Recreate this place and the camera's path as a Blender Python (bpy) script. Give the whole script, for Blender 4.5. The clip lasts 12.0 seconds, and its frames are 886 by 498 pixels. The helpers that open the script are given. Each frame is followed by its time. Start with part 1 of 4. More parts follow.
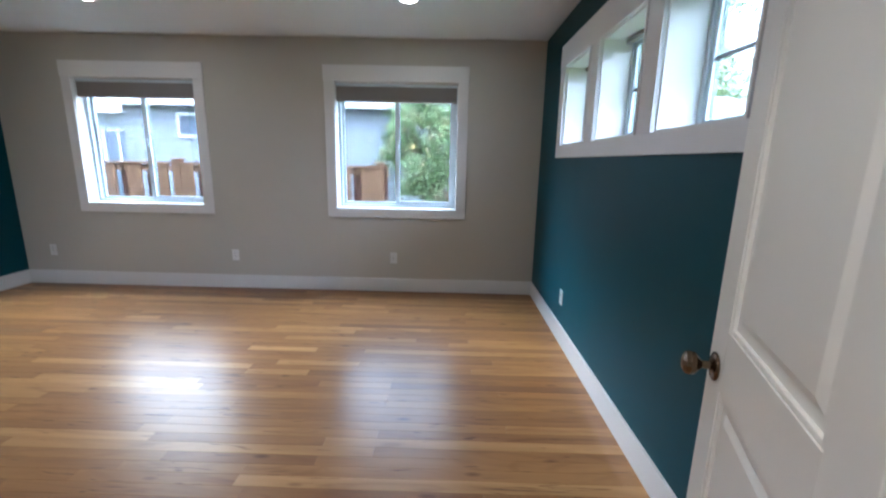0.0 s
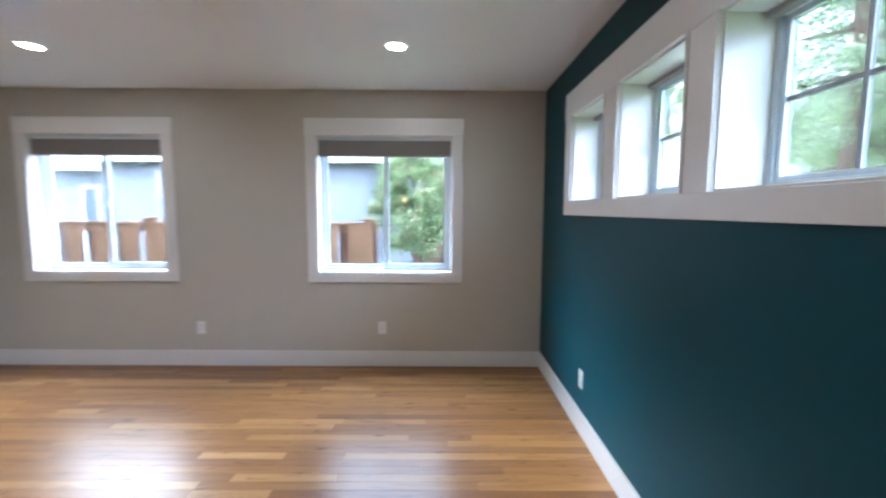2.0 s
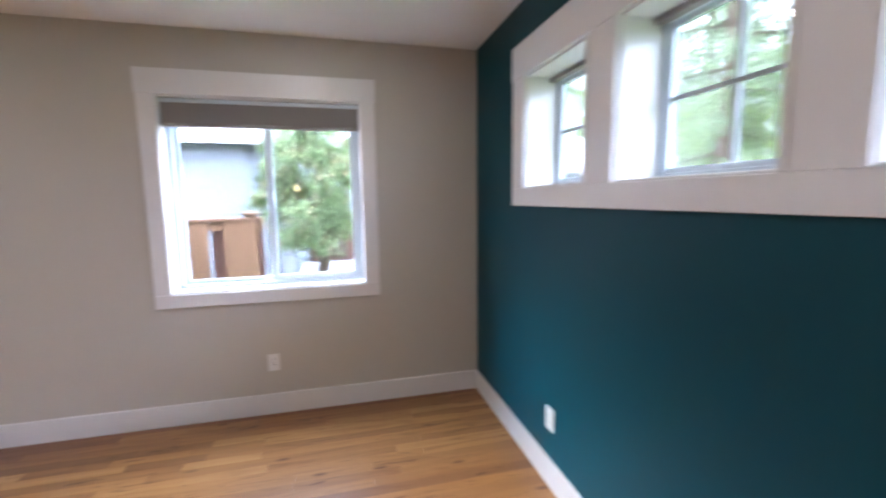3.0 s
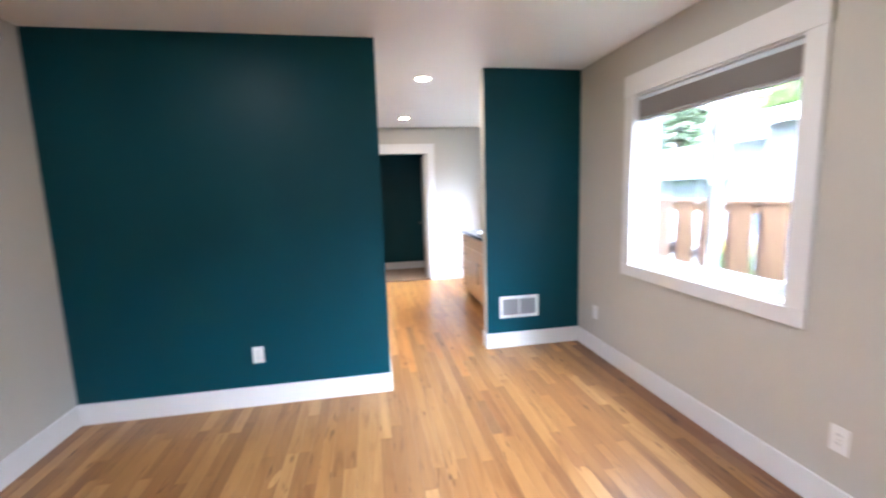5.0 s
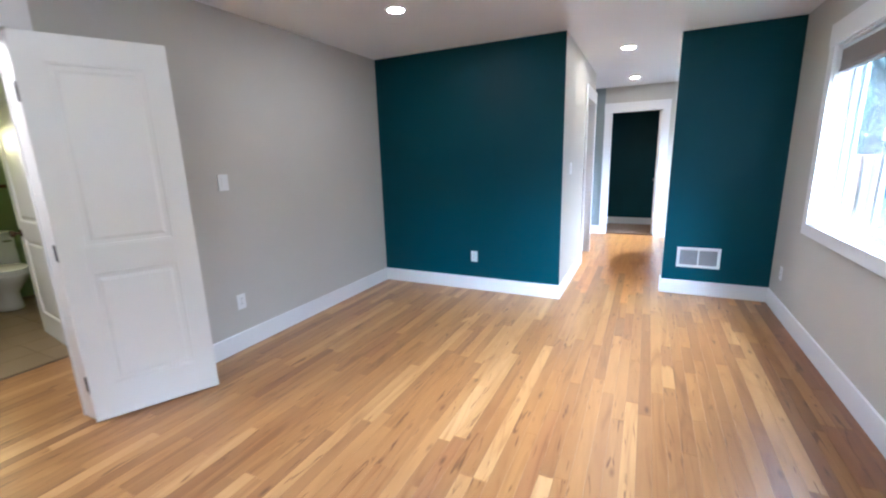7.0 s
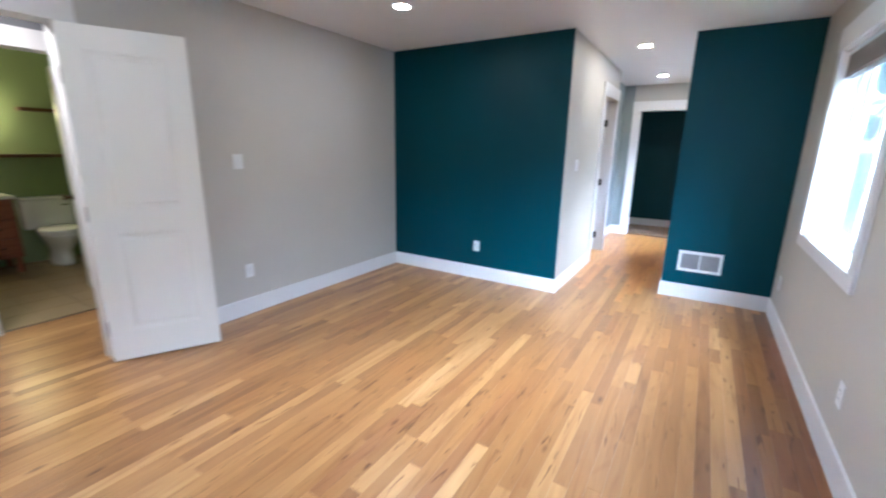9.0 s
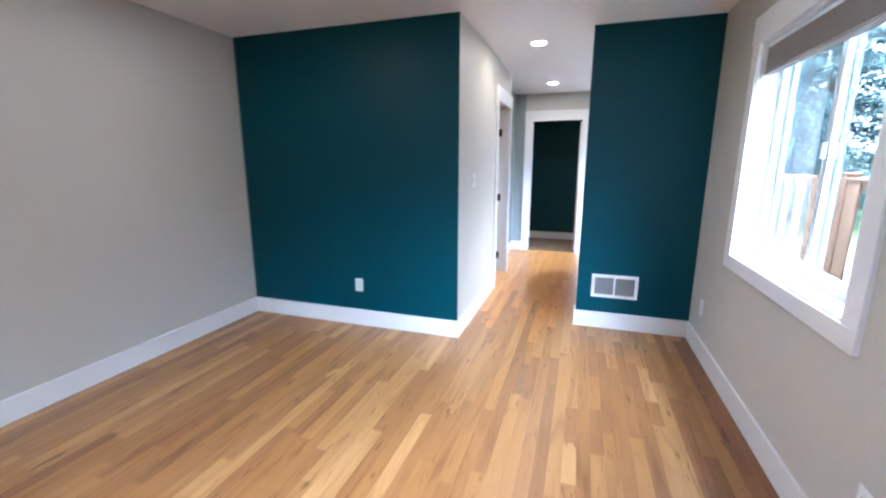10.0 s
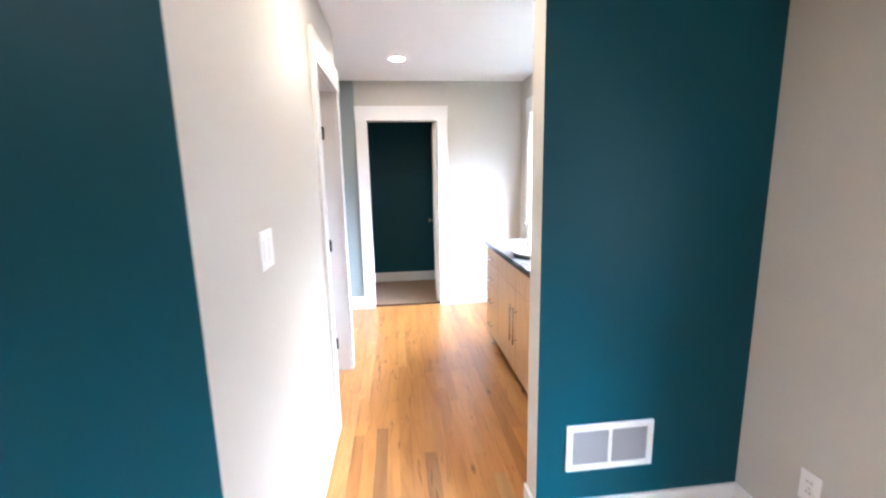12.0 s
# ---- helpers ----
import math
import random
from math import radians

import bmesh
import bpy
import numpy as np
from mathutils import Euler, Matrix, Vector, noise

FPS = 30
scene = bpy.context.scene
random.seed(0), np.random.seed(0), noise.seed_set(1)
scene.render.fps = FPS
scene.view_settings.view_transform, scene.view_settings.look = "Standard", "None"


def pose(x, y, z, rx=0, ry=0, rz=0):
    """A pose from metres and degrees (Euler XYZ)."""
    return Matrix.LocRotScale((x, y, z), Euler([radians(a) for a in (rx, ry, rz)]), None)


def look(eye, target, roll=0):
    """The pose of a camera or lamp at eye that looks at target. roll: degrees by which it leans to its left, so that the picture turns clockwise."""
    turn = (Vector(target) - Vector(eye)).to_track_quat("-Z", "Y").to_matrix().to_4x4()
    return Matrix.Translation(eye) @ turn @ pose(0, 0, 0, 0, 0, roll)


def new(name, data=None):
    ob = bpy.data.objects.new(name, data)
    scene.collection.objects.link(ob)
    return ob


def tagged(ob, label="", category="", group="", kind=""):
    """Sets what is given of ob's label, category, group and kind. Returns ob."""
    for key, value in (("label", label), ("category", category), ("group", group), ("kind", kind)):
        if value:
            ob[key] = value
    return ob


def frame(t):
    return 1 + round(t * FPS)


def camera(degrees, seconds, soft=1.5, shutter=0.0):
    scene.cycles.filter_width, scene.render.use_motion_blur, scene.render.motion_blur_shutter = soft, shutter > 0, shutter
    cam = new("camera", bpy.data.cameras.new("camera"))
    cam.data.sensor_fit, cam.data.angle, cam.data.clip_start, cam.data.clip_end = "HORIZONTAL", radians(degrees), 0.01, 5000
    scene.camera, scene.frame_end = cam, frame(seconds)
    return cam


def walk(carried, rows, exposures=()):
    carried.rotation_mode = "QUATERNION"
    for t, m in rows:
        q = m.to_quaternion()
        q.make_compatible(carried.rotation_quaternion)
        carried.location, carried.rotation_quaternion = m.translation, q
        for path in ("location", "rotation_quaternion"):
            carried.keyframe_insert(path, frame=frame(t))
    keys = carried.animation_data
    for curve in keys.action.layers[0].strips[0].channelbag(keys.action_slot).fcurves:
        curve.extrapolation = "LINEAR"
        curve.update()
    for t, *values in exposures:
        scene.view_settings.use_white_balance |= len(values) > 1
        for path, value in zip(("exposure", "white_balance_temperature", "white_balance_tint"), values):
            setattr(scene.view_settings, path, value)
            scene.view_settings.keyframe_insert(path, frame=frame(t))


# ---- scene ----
cam = camera(93.8, 12.0, soft=2.1, shutter=0.4)
PATH = [
    (0, (0.149, 0.243, 1.345), (0.123, 2.199, 0.93), 1.2),
    (0.5, (0.064, 0.074, 1.376), (-0.003, 2.059, 1.136), -0.3),
    (1, (0.03, 0.102, 1.398), (-0.167, 2.079, 1.166), -1.2),
    (1.5, (0.092, 0.378, 1.425), (-0.116, 2.361, 1.269), -0.7),
    (2, (0.123, 0.714, 1.416), (0.129, 2.706, 1.232), 0.3),
    (2.2, (0.106, 0.871, 1.405), (0.361, 2.848, 1.242), 0.1),
    (2.5, (0.121, 1.142, 1.436), (0.771, 3.028, 1.292), -0.2),
    (2.7, (0.103, 1.295, 1.441), (0.832, 3.148, 1.258), -0.1),
    (3, (0.048, 1.532, 1.434), (0.529, 3.458, 1.191), -0.7),
    (3.5, (-0.243, 1.897, 1.425), (-0.481, 3.857, 1.109), -0.2),
    (3.7, (-0.345, 2.005, 1.427), (-0.895, 3.897, 1.084), -0.6),
    (5.3, (-0.771, 2.605, 1.431), (-2.742, 2.587, 1.09), -1.1),
    (5.5, (-0.664, 2.672, 1.413), (-2.609, 2.478, 0.989), -0.9),
    (6, (-0.369, 2.858, 1.411), (-2.225, 2.35, 0.864), -1.3),
    (6.5, (-0.05, 3.115, 1.431), (-1.827, 2.35, 0.925), -1.2),
    (7, (0.345, 3.31, 1.409), (-1.407, 2.448, 0.976), -1.7),
    (7.2, (0.449, 3.4, 1.432), (-1.279, 2.496, 0.99), -2.6),
    (8.8, (0.445, 3.779, 1.415), (-1.131, 2.646, 0.931), 0.8),
    (9, (0.324, 3.729, 1.407), (-1.331, 2.71, 0.934), 1.0),
    (9.5, (-0.032, 3.629, 1.398), (-1.79, 2.793, 0.942), 0.6),
    (10, (-0.588, 3.486, 1.402), (-2.449, 2.874, 0.997), 0.1),
    (10.5, (-1.151, 3.294, 1.409), (-3.061, 2.886, 0.979), -2.1),
    (11, (-1.748, 3.2, 1.405), (-3.686, 3.012, 0.948), -0.4),
    (11.4, (-2.18, 3.06, 1.383), (-4.126, 2.962, 0.935), 0.3),
    (11.5, (-2.31, 3.062, 1.39), (-4.268, 3.007, 0.986), -0.1),
    (12, (-2.826, 2.993, 1.464), (-4.783, 3.209, 1.116), -1.2),
]
walk(cam, [(t, look(eye, target, roll)) for t, eye, target, roll in PATH],
     [(0.0, 3.65, 5150, 5), (1.0, 3.85, 5200, 6), (2.0, 3.95, 5300, 8), (2.5, 4.05, 5550, 13), (3.0, 4.15, 5600, 16), (3.7, 4.1, 6100, 20),
      (5.3, 4.95, 5400, 10), (6.5, 4.75, 5000, 8), (9.0, 4.7, 5000, 8), (10.0, 4.7, 5050, 9), (11.0, 4.9, 5300, 9), (12.0, 5.2, 5600, 12)])

# ---- world and light ----
world = bpy.data.worlds.new("overcast_sky")
scene.world = world
world.use_nodes = True
wn, wl = world.node_tree.nodes, world.node_tree.links
sky = wn.new("ShaderNodeTexSky")
sky.sky_type = "NISHITA"
sky.sun_disc = False
sky.sun_elevation = radians(31)
sky.sun_rotation = radians(-35)
sky.dust_density = 6.0
grey = wn.new("ShaderNodeMix")
grey.data_type = "RGBA"
grey.inputs[0].default_value = 0.8
grey.inputs[7].default_value = (40.0, 42.5, 46.5, 1)      # the white cloud cover
wl.new(sky.outputs[0], grey.inputs[6])
# an overcast sky is brighter overhead than at the horizon
up = wn.new("ShaderNodeTexCoord")
axes = wn.new("ShaderNodeSeparateXYZ")
wl.new(up.outputs["Generated"], axes.inputs[0])
lift = wn.new("ShaderNodeMapRange")
lift.inputs[1].default_value, lift.inputs[2].default_value = 0.0, 1.0
lift.inputs[3].default_value, lift.inputs[4].default_value = 0.80, 3.0
wl.new(axes.outputs[2], lift.inputs[0])
cover = wn.new("ShaderNodeVectorMath")
cover.operation = "SCALE"
wl.new(grey.outputs[2], cover.inputs[0])
wl.new(lift.outputs[0], cover.inputs["Scale"])
wl.new(cover.outputs[0], wn["Background"].inputs[0])
wn["Background"].inputs[1].default_value = 0.15

sun = new("sun", bpy.data.lights.new("sun", "SUN"))
sun.data.energy, sun.data.angle, sun.data.color = 0.26, radians(28), (1.0, 0.95, 0.86)
sun.matrix_world = look((-9.83, 14.04, 10.3), (0, 0, 0))      # veiled sun, north-west

H = 2.448            # ceiling
XE, YN, YS = 1.02, 4.395, 0.585
XW, XW2 = -3.66, -4.26
YP, YSTUB, XEND = 2.60, 3.51, -7.41
YH = -0.53           # far wall of the hall
YB = -2.92           # back wall of the bathroom


# ---- materials ----
def material(name):
    m = bpy.data.materials.new(name)
    m.use_nodes = True
    n, l = m.node_tree.nodes, m.node_tree.links
    return m, n, l, n["Principled BSDF"]


def noise_tex(n, l, scale, detail=4.0, stretch=None, coords="Object", rough=0.5):
    tc = n.new("ShaderNodeTexCoord")
    tex = n.new("ShaderNodeTexNoise")
    tex.inputs["Scale"].default_value = scale
    tex.inputs["Detail"].default_value = detail
    tex.inputs["Roughness"].default_value = rough
    if stretch:
        mp = n.new("ShaderNodeMapping")
        mp.inputs["Scale"].default_value = stretch
        l.new(tc.outputs[coords], mp.inputs[0])
        l.new(mp.outputs[0], tex.inputs[0])
    else:
        l.new(tc.outputs[coords], tex.inputs[0])
    return tex


def mix_rgb(n, l, fac, a, b):
    mx = n.new("ShaderNodeMix")
    mx.data_type = "RGBA"
    for k, v in ((0, fac), (6, a), (7, b)):
        if isinstance(v, bpy.types.NodeSocket):
            l.new(v, mx.inputs[k])
        else:
            mx.inputs[k].default_value = v if k == 0 else (*v, 1)
    return mx.outputs[2]


def ramp(n, l, src, stops):
    r = n.new("ShaderNodeValToRGB")
    r.color_ramp.elements[0].position, r.color_ramp.elements[0].color = stops[0][0], (*stops[0][1], 1)
    r.color_ramp.elements[1].position, r.color_ramp.elements[1].color = stops[-1][0], (*stops[-1][1], 1)
    for p, c in stops[1:-1]:
        r.color_ramp.elements.new(p).color = (*c, 1)
    l.new(src, r.inputs[0])
    return r.outputs[0]


def bump(n, l, b, src, strength, dist):
    bp = n.new("ShaderNodeBump")
    bp.inputs["Strength"].default_value = strength
    bp.inputs["Distance"].default_value = dist
    l.new(src, bp.inputs["Height"])
    l.new(bp.outputs[0], b.inputs["Normal"])


def paint(name, col, rough=0.5, vary=0.06, grain=260, depth=0.0006, metallic=0.0, spec=0.5):
    m, n, l, b = material(name)
    big = noise_tex(n, l, 1.7, 3)
    fine = noise_tex(n, l, grain, 3)
    lo = tuple(c * (1 - vary) for c in col)
    hi = tuple(min(1, c * (1 + vary)) for c in col)
    l.new(mix_rgb(n, l, big.outputs[0], lo, hi), b.inputs["Base Color"])
    b.inputs["Roughness"].default_value = rough
    b.inputs["Metallic"].default_value = metallic
    b.inputs["Specular IOR Level"].default_value = spec
    rr = n.new("ShaderNodeMapRange")
    rr.inputs[3].default_value, rr.inputs[4].default_value = rough * 0.88, min(1, rough * 1.12)
    l.new(big.outputs[0], rr.inputs[0])
    l.new(rr.outputs[0], b.inputs["Roughness"])
    bump(n, l, b, fine.outputs[0], 0.35, depth)
    return m


def plank_wood(name, island, tones=None):
    """Site-finished oak: tone from board to board, long grain, darker streaks, satin varnish."""
    m, n, l, b = material(name)
    if island:
        rnd = n.new("ShaderNodeNewGeometry").outputs["Random Per Island"]
    else:
        rnd = n.new("ShaderNodeObjectInfo").outputs["Random"]
    tc = n.new("ShaderNodeTexCoord")
    off = n.new("ShaderNodeMath")
    off.operation = "MULTIPLY"
    off.inputs[1].default_value = 57.0
    l.new(rnd, off.inputs[0])
    comb = n.new("ShaderNodeCombineXYZ")
    for k in range(3):
        l.new(off.outputs[0], comb.inputs[k])
    add = n.new("ShaderNodeVectorMath")
    add.operation = "ADD"
    l.new(tc.outputs["Object"], add.inputs[0])
    l.new(comb.outputs[0], add.inputs[1])

    def tex(stretch, scale, detail, dist=0.0):
        mp = n.new("ShaderNodeMapping")
        mp.inputs["Scale"].default_value = stretch
        l.new(add.outputs[0], mp.inputs[0])
        t = n.new("ShaderNodeTexNoise")
        t.inputs["Scale"].default_value, t.inputs["Detail"].default_value = scale, detail
        t.inputs["Distortion"].default_value = dist
        l.new(mp.outputs[0], t.inputs[0])
        return t.outputs[0]

    tone = ramp(n, l, rnd, tones or [(0.0, (0.170, 0.074, 0.025)), (0.04, (0.210, 0.096, 0.032)), (0.14, (0.250, 0.119, 0.040)),
                                     (0.50, (0.290, 0.142, 0.046)), (0.80, (0.350, 0.184, 0.064)), (1.0, (0.435, 0.252, 0.102))])
    grain = tex((1.6, 60, 60), 3.0, 5, 0.4)
    cath = tex((0.9, 7, 7), 1.6, 3, 1.2)
    g1 = ramp(n, l, grain, [(0.28, (0.965, 0.95, 0.935)), (0.52, (1, 1, 1)), (0.8, (1.02, 1.02, 1.01))])
    g2 = ramp(n, l, cath, [(0.28, (0.60, 0.52, 0.45)), (0.40, (0.90, 0.86, 0.82)), (0.53, (1, 1, 1)), (0.75, (1.16, 1.18, 1.18))])
    # cathedral figure: contour lines of a long soft swell, on some boards only
    swell = tex((0.75, 5.5, 5.5), 1.1, 0, 0.35)
    many = n.new("ShaderNodeMath")
    many.operation = "MULTIPLY"
    many.inputs[1].default_value = 48.0
    l.new(swell, many.inputs[0])
    wave = n.new("ShaderNodeMath")
    wave.operation = "SINE"
    l.new(many.outputs[0], wave.inputs[0])
    g5 = ramp(n, l, wave.outputs[0], [(0.0, (1, 1, 1)), (0.45, (1, 1, 1)), (1.0, (0.89, 0.85, 0.81))])
    where = ramp(n, l, tex((0.6, 3, 3), 1.7, 1), [(0.42, (0, 0, 0)), (0.58, (1, 1, 1))])
    fig = n.new("ShaderNodeMix")
    fig.data_type, fig.blend_type = "RGBA", "MULTIPLY"
    l.new(where, fig.inputs[0])
    l.new(tone, fig.inputs[6])
    l.new(g5, fig.inputs[7])
    tone = fig.outputs[2]
    mul = n.new("ShaderNodeMix")
    mul.data_type, mul.blend_type = "RGBA", "MULTIPLY"
    mul.inputs[0].default_value = 0.8
    l.new(tone, mul.inputs[6])
    l.new(g1, mul.inputs[7])
    mul2 = n.new("ShaderNodeMix")
    mul2.data_type, mul2.blend_type = "RGBA", "MULTIPLY"
    mul2.inputs[0].default_value = 0.85
    l.new(mul.outputs[2], mul2.inputs[6])
    l.new(g2, mul2.inputs[7])
    # short dark mineral streaks
    strk = tex((3.4, 30, 30), 1.2, 2, 1.1)
    g3 = ramp(n, l, strk, [(0.64, (1, 1, 1)), (0.73, (0.36, 0.26, 0.19))])
    mul4 = n.new("ShaderNodeMix")
    mul4.data_type, mul4.blend_type = "RGBA", "MULTIPLY"
    mul4.inputs[0].default_value = 0.9
    l.new(mul2.outputs[2], mul4.inputs[6])
    l.new(g3, mul4.inputs[7])
    # small knots
    mp = n.new("ShaderNodeMapping")
    mp.inputs["Scale"].default_value = (1.5, 4.5, 4.5)
    l.new(add.outputs[0], mp.inputs[0])
    vo = n.new("ShaderNodeTexVoronoi")
    vo.inputs["Scale"].default_value = 1.7
    l.new(mp.outputs[0], vo.inputs[0])
    kn = ramp(n, l, vo.outputs["Distance"], [(0.0, (0.14, 0.08, 0.055)), (0.05, (0.34, 0.24, 0.17)), (0.13, (1, 1, 1))])
    mul3 = n.new("ShaderNodeMix")
    mul3.data_type, mul3.blend_type = "RGBA", "MULTIPLY"
    mul3.inputs[0].default_value = 0.8
    l.new(mul4.outputs[2], mul3.inputs[6])
    l.new(kn, mul3.inputs[7])
    l.new(mul3.outputs[2], b.inputs["Base Color"])
    rr = n.new("ShaderNodeMapRange")
    b.inputs["Specular IOR Level"].default_value = 0.5
    rr.inputs[3].default_value, rr.inputs[4].default_value = 0.25, 0.35
    l.new(grain, rr.inputs[0])
    l.new(rr.outputs[0], b.inputs["Roughness"])
    bump(n, l, b, cath, 0.10, 0.0008)
    return m


def wood(name, dark, light, rough=0.4, stretch=(14, 14, 1.2), scale=3.0):
    m, n, l, b = material(name)
    g = noise_tex(n, l, scale, 6, stretch)
    l.new(ramp(n, l, g.outputs[0], [(0.25, dark), (0.75, light)]), b.inputs["Base Color"])
    b.inputs["Roughness"].default_value = rough
    bump(n, l, b, g.outputs[0], 0.2, 0.001)
    return m


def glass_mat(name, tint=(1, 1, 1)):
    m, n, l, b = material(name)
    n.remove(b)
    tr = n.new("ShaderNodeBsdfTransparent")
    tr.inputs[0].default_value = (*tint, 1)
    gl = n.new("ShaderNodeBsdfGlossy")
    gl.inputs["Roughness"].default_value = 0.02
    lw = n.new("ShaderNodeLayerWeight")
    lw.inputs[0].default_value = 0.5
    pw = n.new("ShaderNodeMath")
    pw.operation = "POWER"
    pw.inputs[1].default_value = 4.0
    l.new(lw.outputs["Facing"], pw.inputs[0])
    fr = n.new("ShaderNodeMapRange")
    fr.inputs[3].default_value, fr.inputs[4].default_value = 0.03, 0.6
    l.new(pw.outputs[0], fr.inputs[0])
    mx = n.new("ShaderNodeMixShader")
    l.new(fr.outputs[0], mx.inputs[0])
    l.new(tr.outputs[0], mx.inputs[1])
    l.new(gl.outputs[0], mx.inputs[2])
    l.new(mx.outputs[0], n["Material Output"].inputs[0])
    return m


def glow(name, col, strength):
    m, n, l, b = material(name)
    b.inputs["Base Color"].default_value = (*col, 1)
    b.inputs["Emission Color"].default_value = (*col, 1)
    b.inputs["Emission Strength"].default_value = strength
    return m


def leaf_mat(name, a, b_, c, at=0.6):
    m, n, l, b = material(name)
    rnd = n.new("ShaderNodeNewGeometry").outputs["Random Per Island"]
    col = ramp(n, l, rnd, [(0.0, a), (at, b_), (1.0, c)])
    l.new(col, b.inputs["Base Color"])
    b.inputs["Roughness"].default_value = 0.5
    tl = n.new("ShaderNodeBsdfTranslucent")
    l.new(col, tl.inputs[0])
    mx = n.new("ShaderNodeMixShader")
    mx.inputs[0].default_value = 0.5
    l.new(b.outputs[0], mx.inputs[1])
    l.new(tl.outputs[0], mx.inputs[2])
    l.new(mx.outputs[0], n["Material Output"].inputs[0])
    return m


M_TEAL = paint("teal_paint", (0.0008, 0.0445, 0.062), 0.46, 0.10, 320, 0.0007, spec=0.22)
M_GREIGE = paint("greige_paint", (0.525, 0.502, 0.448), 0.55, 0.04, 320, 0.0007)
M_BLUEGREY = paint("blue_grey_paint", (0.245, 0.285, 0.288), 0.55, 0.05)
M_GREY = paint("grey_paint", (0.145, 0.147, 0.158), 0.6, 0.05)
M_GREEN = paint("green_paint", (0.29, 0.375, 0.19), 0.5, 0.05)
M_CEIL = paint("ceiling_paint", (0.90, 0.89, 0.875), 0.36, 0.03, 180, 0.0008)
M_TRIM = paint("white_trim_paint", (0.76, 0.755, 0.75), 0.32, 0.03, 90, 0.0003)
M_DOOR = paint("white_door_paint", (0.79, 0.775, 0.735), 0.34, 0.03, 120, 0.0004)
# white vinyl with the blue of skylight mixed into its colour
M_VINYL = paint("sky_blued_vinyl", (0.62, 0.70, 0.76), 0.3, 0.02, 60, 0.0002)
M_PLASTIC = paint("white_plastic", (0.80, 0.80, 0.79), 0.3, 0.02, 60, 0.0001)
M_SLOT = paint("dark_slot", (0.05, 0.05, 0.05), 0.5)
M_VENT = paint("vent_enamel", (0.78, 0.78, 0.76), 0.35, 0.03, 90, 0.0002)
M_SLAT = paint("register_slat_grey", (0.32, 0.325, 0.33), 0.45, 0.03, 90, 0.0002)
M_DUCT = paint("unlit_duct_dark", (0.10, 0.10, 0.10), 0.6)
M_SHADE = paint("shade_fabric", (0.30, 0.285, 0.275), 0.9, 0.08, 500, 0.001)
M_BLACKMETAL = paint("black_hinge", (0.012, 0.011, 0.010), 0.38, 0.2, 200, 0.0002, 0.6)
M_BRONZE = paint("aged_bronze", (0.155, 0.105, 0.066), 0.24, 0.3, 60, 0.0003, 0.95)
M_STEEL = paint("brushed_nickel", (0.55, 0.54, 0.52), 0.25, 0.05, 200, 0.0001, 1.0)
M_PLANK = plank_wood("oak_plank", False)
M_PLANKJ = plank_wood("oak_plank_joined", True)
M_PALE = plank_wood("pale_oak_plank", False, [(0.0, (0.455, 0.268, 0.112)), (1.0, (0.50, 0.31, 0.14))])
M_DARK = plank_wood("dark_oak_plank", False, [(0.0, (0.215, 0.096, 0.034)), (1.0, (0.25, 0.114, 0.041))])
# the passage oak, with the warm lamps' orange put into its tones
M_PLANKP = plank_wood("warm_lit_oak_plank_joined", True, [(0.0, (0.31, 0.138, 0.037)), (0.15, (0.385, 0.172, 0.046)), (0.85, (0.455, 0.214, 0.060)), (1.0, (0.50, 0.265, 0.092))])
M_SUB = paint("joint_shadow_filler", (0.09, 0.045, 0.02), 0.7)
M_CARPET = paint("brown_carpet", (0.38, 0.27, 0.19), 0.95, 0.12, 420, 0.006)
M_TILE = paint("beige_tile", (0.215, 0.155, 0.085), 0.35, 0.12, 30, 0.0004)
M_GROUT = paint("tile_grout", (0.24, 0.20, 0.15), 0.8)
M_MAPLE = wood("maple_cabinet", (0.50, 0.29, 0.13), (0.62, 0.40, 0.20), 0.35)
M_COUNTER = paint("black_counter", (0.022, 0.022, 0.024), 0.22, 0.5, 90, 0.0002)
M_CHINA = paint("white_china", (0.82, 0.82, 0.80), 0.12, 0.01, 30, 0.0)
M_WALNUT = wood("dark_shelf_wood", (0.07, 0.03, 0.015), (0.13, 0.06, 0.03), 0.45, (1.5, 14, 14))
M_REDWOOD = wood("red_brown_cabinet", (0.20, 0.06, 0.025), (0.30, 0.10, 0.045), 0.4, (1.5, 14, 14))
# dark tint that lowers the brightness of the outside view
M_GLASS = glass_mat("view_dimming_glass", (0.252, 0.257, 0.264))
M_LED = glow("led_disc", (1.0, 0.88, 0.77), 12.5)
M_LEDW = glow("warm_led_disc", (1.0, 0.79, 0.57), 13.5)
M_BULB = glow("frosted_bulb_glass", (1.0, 0.72, 0.34), 4.2)
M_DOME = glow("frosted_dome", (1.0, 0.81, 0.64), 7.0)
M_FENCE = wood("cedar_fence", (0.13, 0.062, 0.030), (0.32, 0.165, 0.078), 0.7, (9, 9, 1.0))
M_FENCE2 = wood("dark_brown_fence", (0.10, 0.045, 0.03), (0.18, 0.08, 0.05), 0.75, (9, 9, 1.0))
M_SIDING = paint("grey_siding", (0.29, 0.305, 0.335), 0.7, 0.05, 40, 0.001)
M_FASCIA = paint("white_fascia", (0.78, 0.78, 0.78), 0.5)
M_SHINGLE = paint("pale_roof_shingle", (0.42, 0.41, 0.40), 0.85, 0.25, 25, 0.006)
M_WHITEROOF = paint("white_roof_shingle", (0.55, 0.55, 0.54), 0.8, 0.10, 25, 0.004)
# bars coloured grey to look backlit against the sky
M_BAR = paint("backlit_glazing_bar", (0.30, 0.32, 0.34), 0.4)
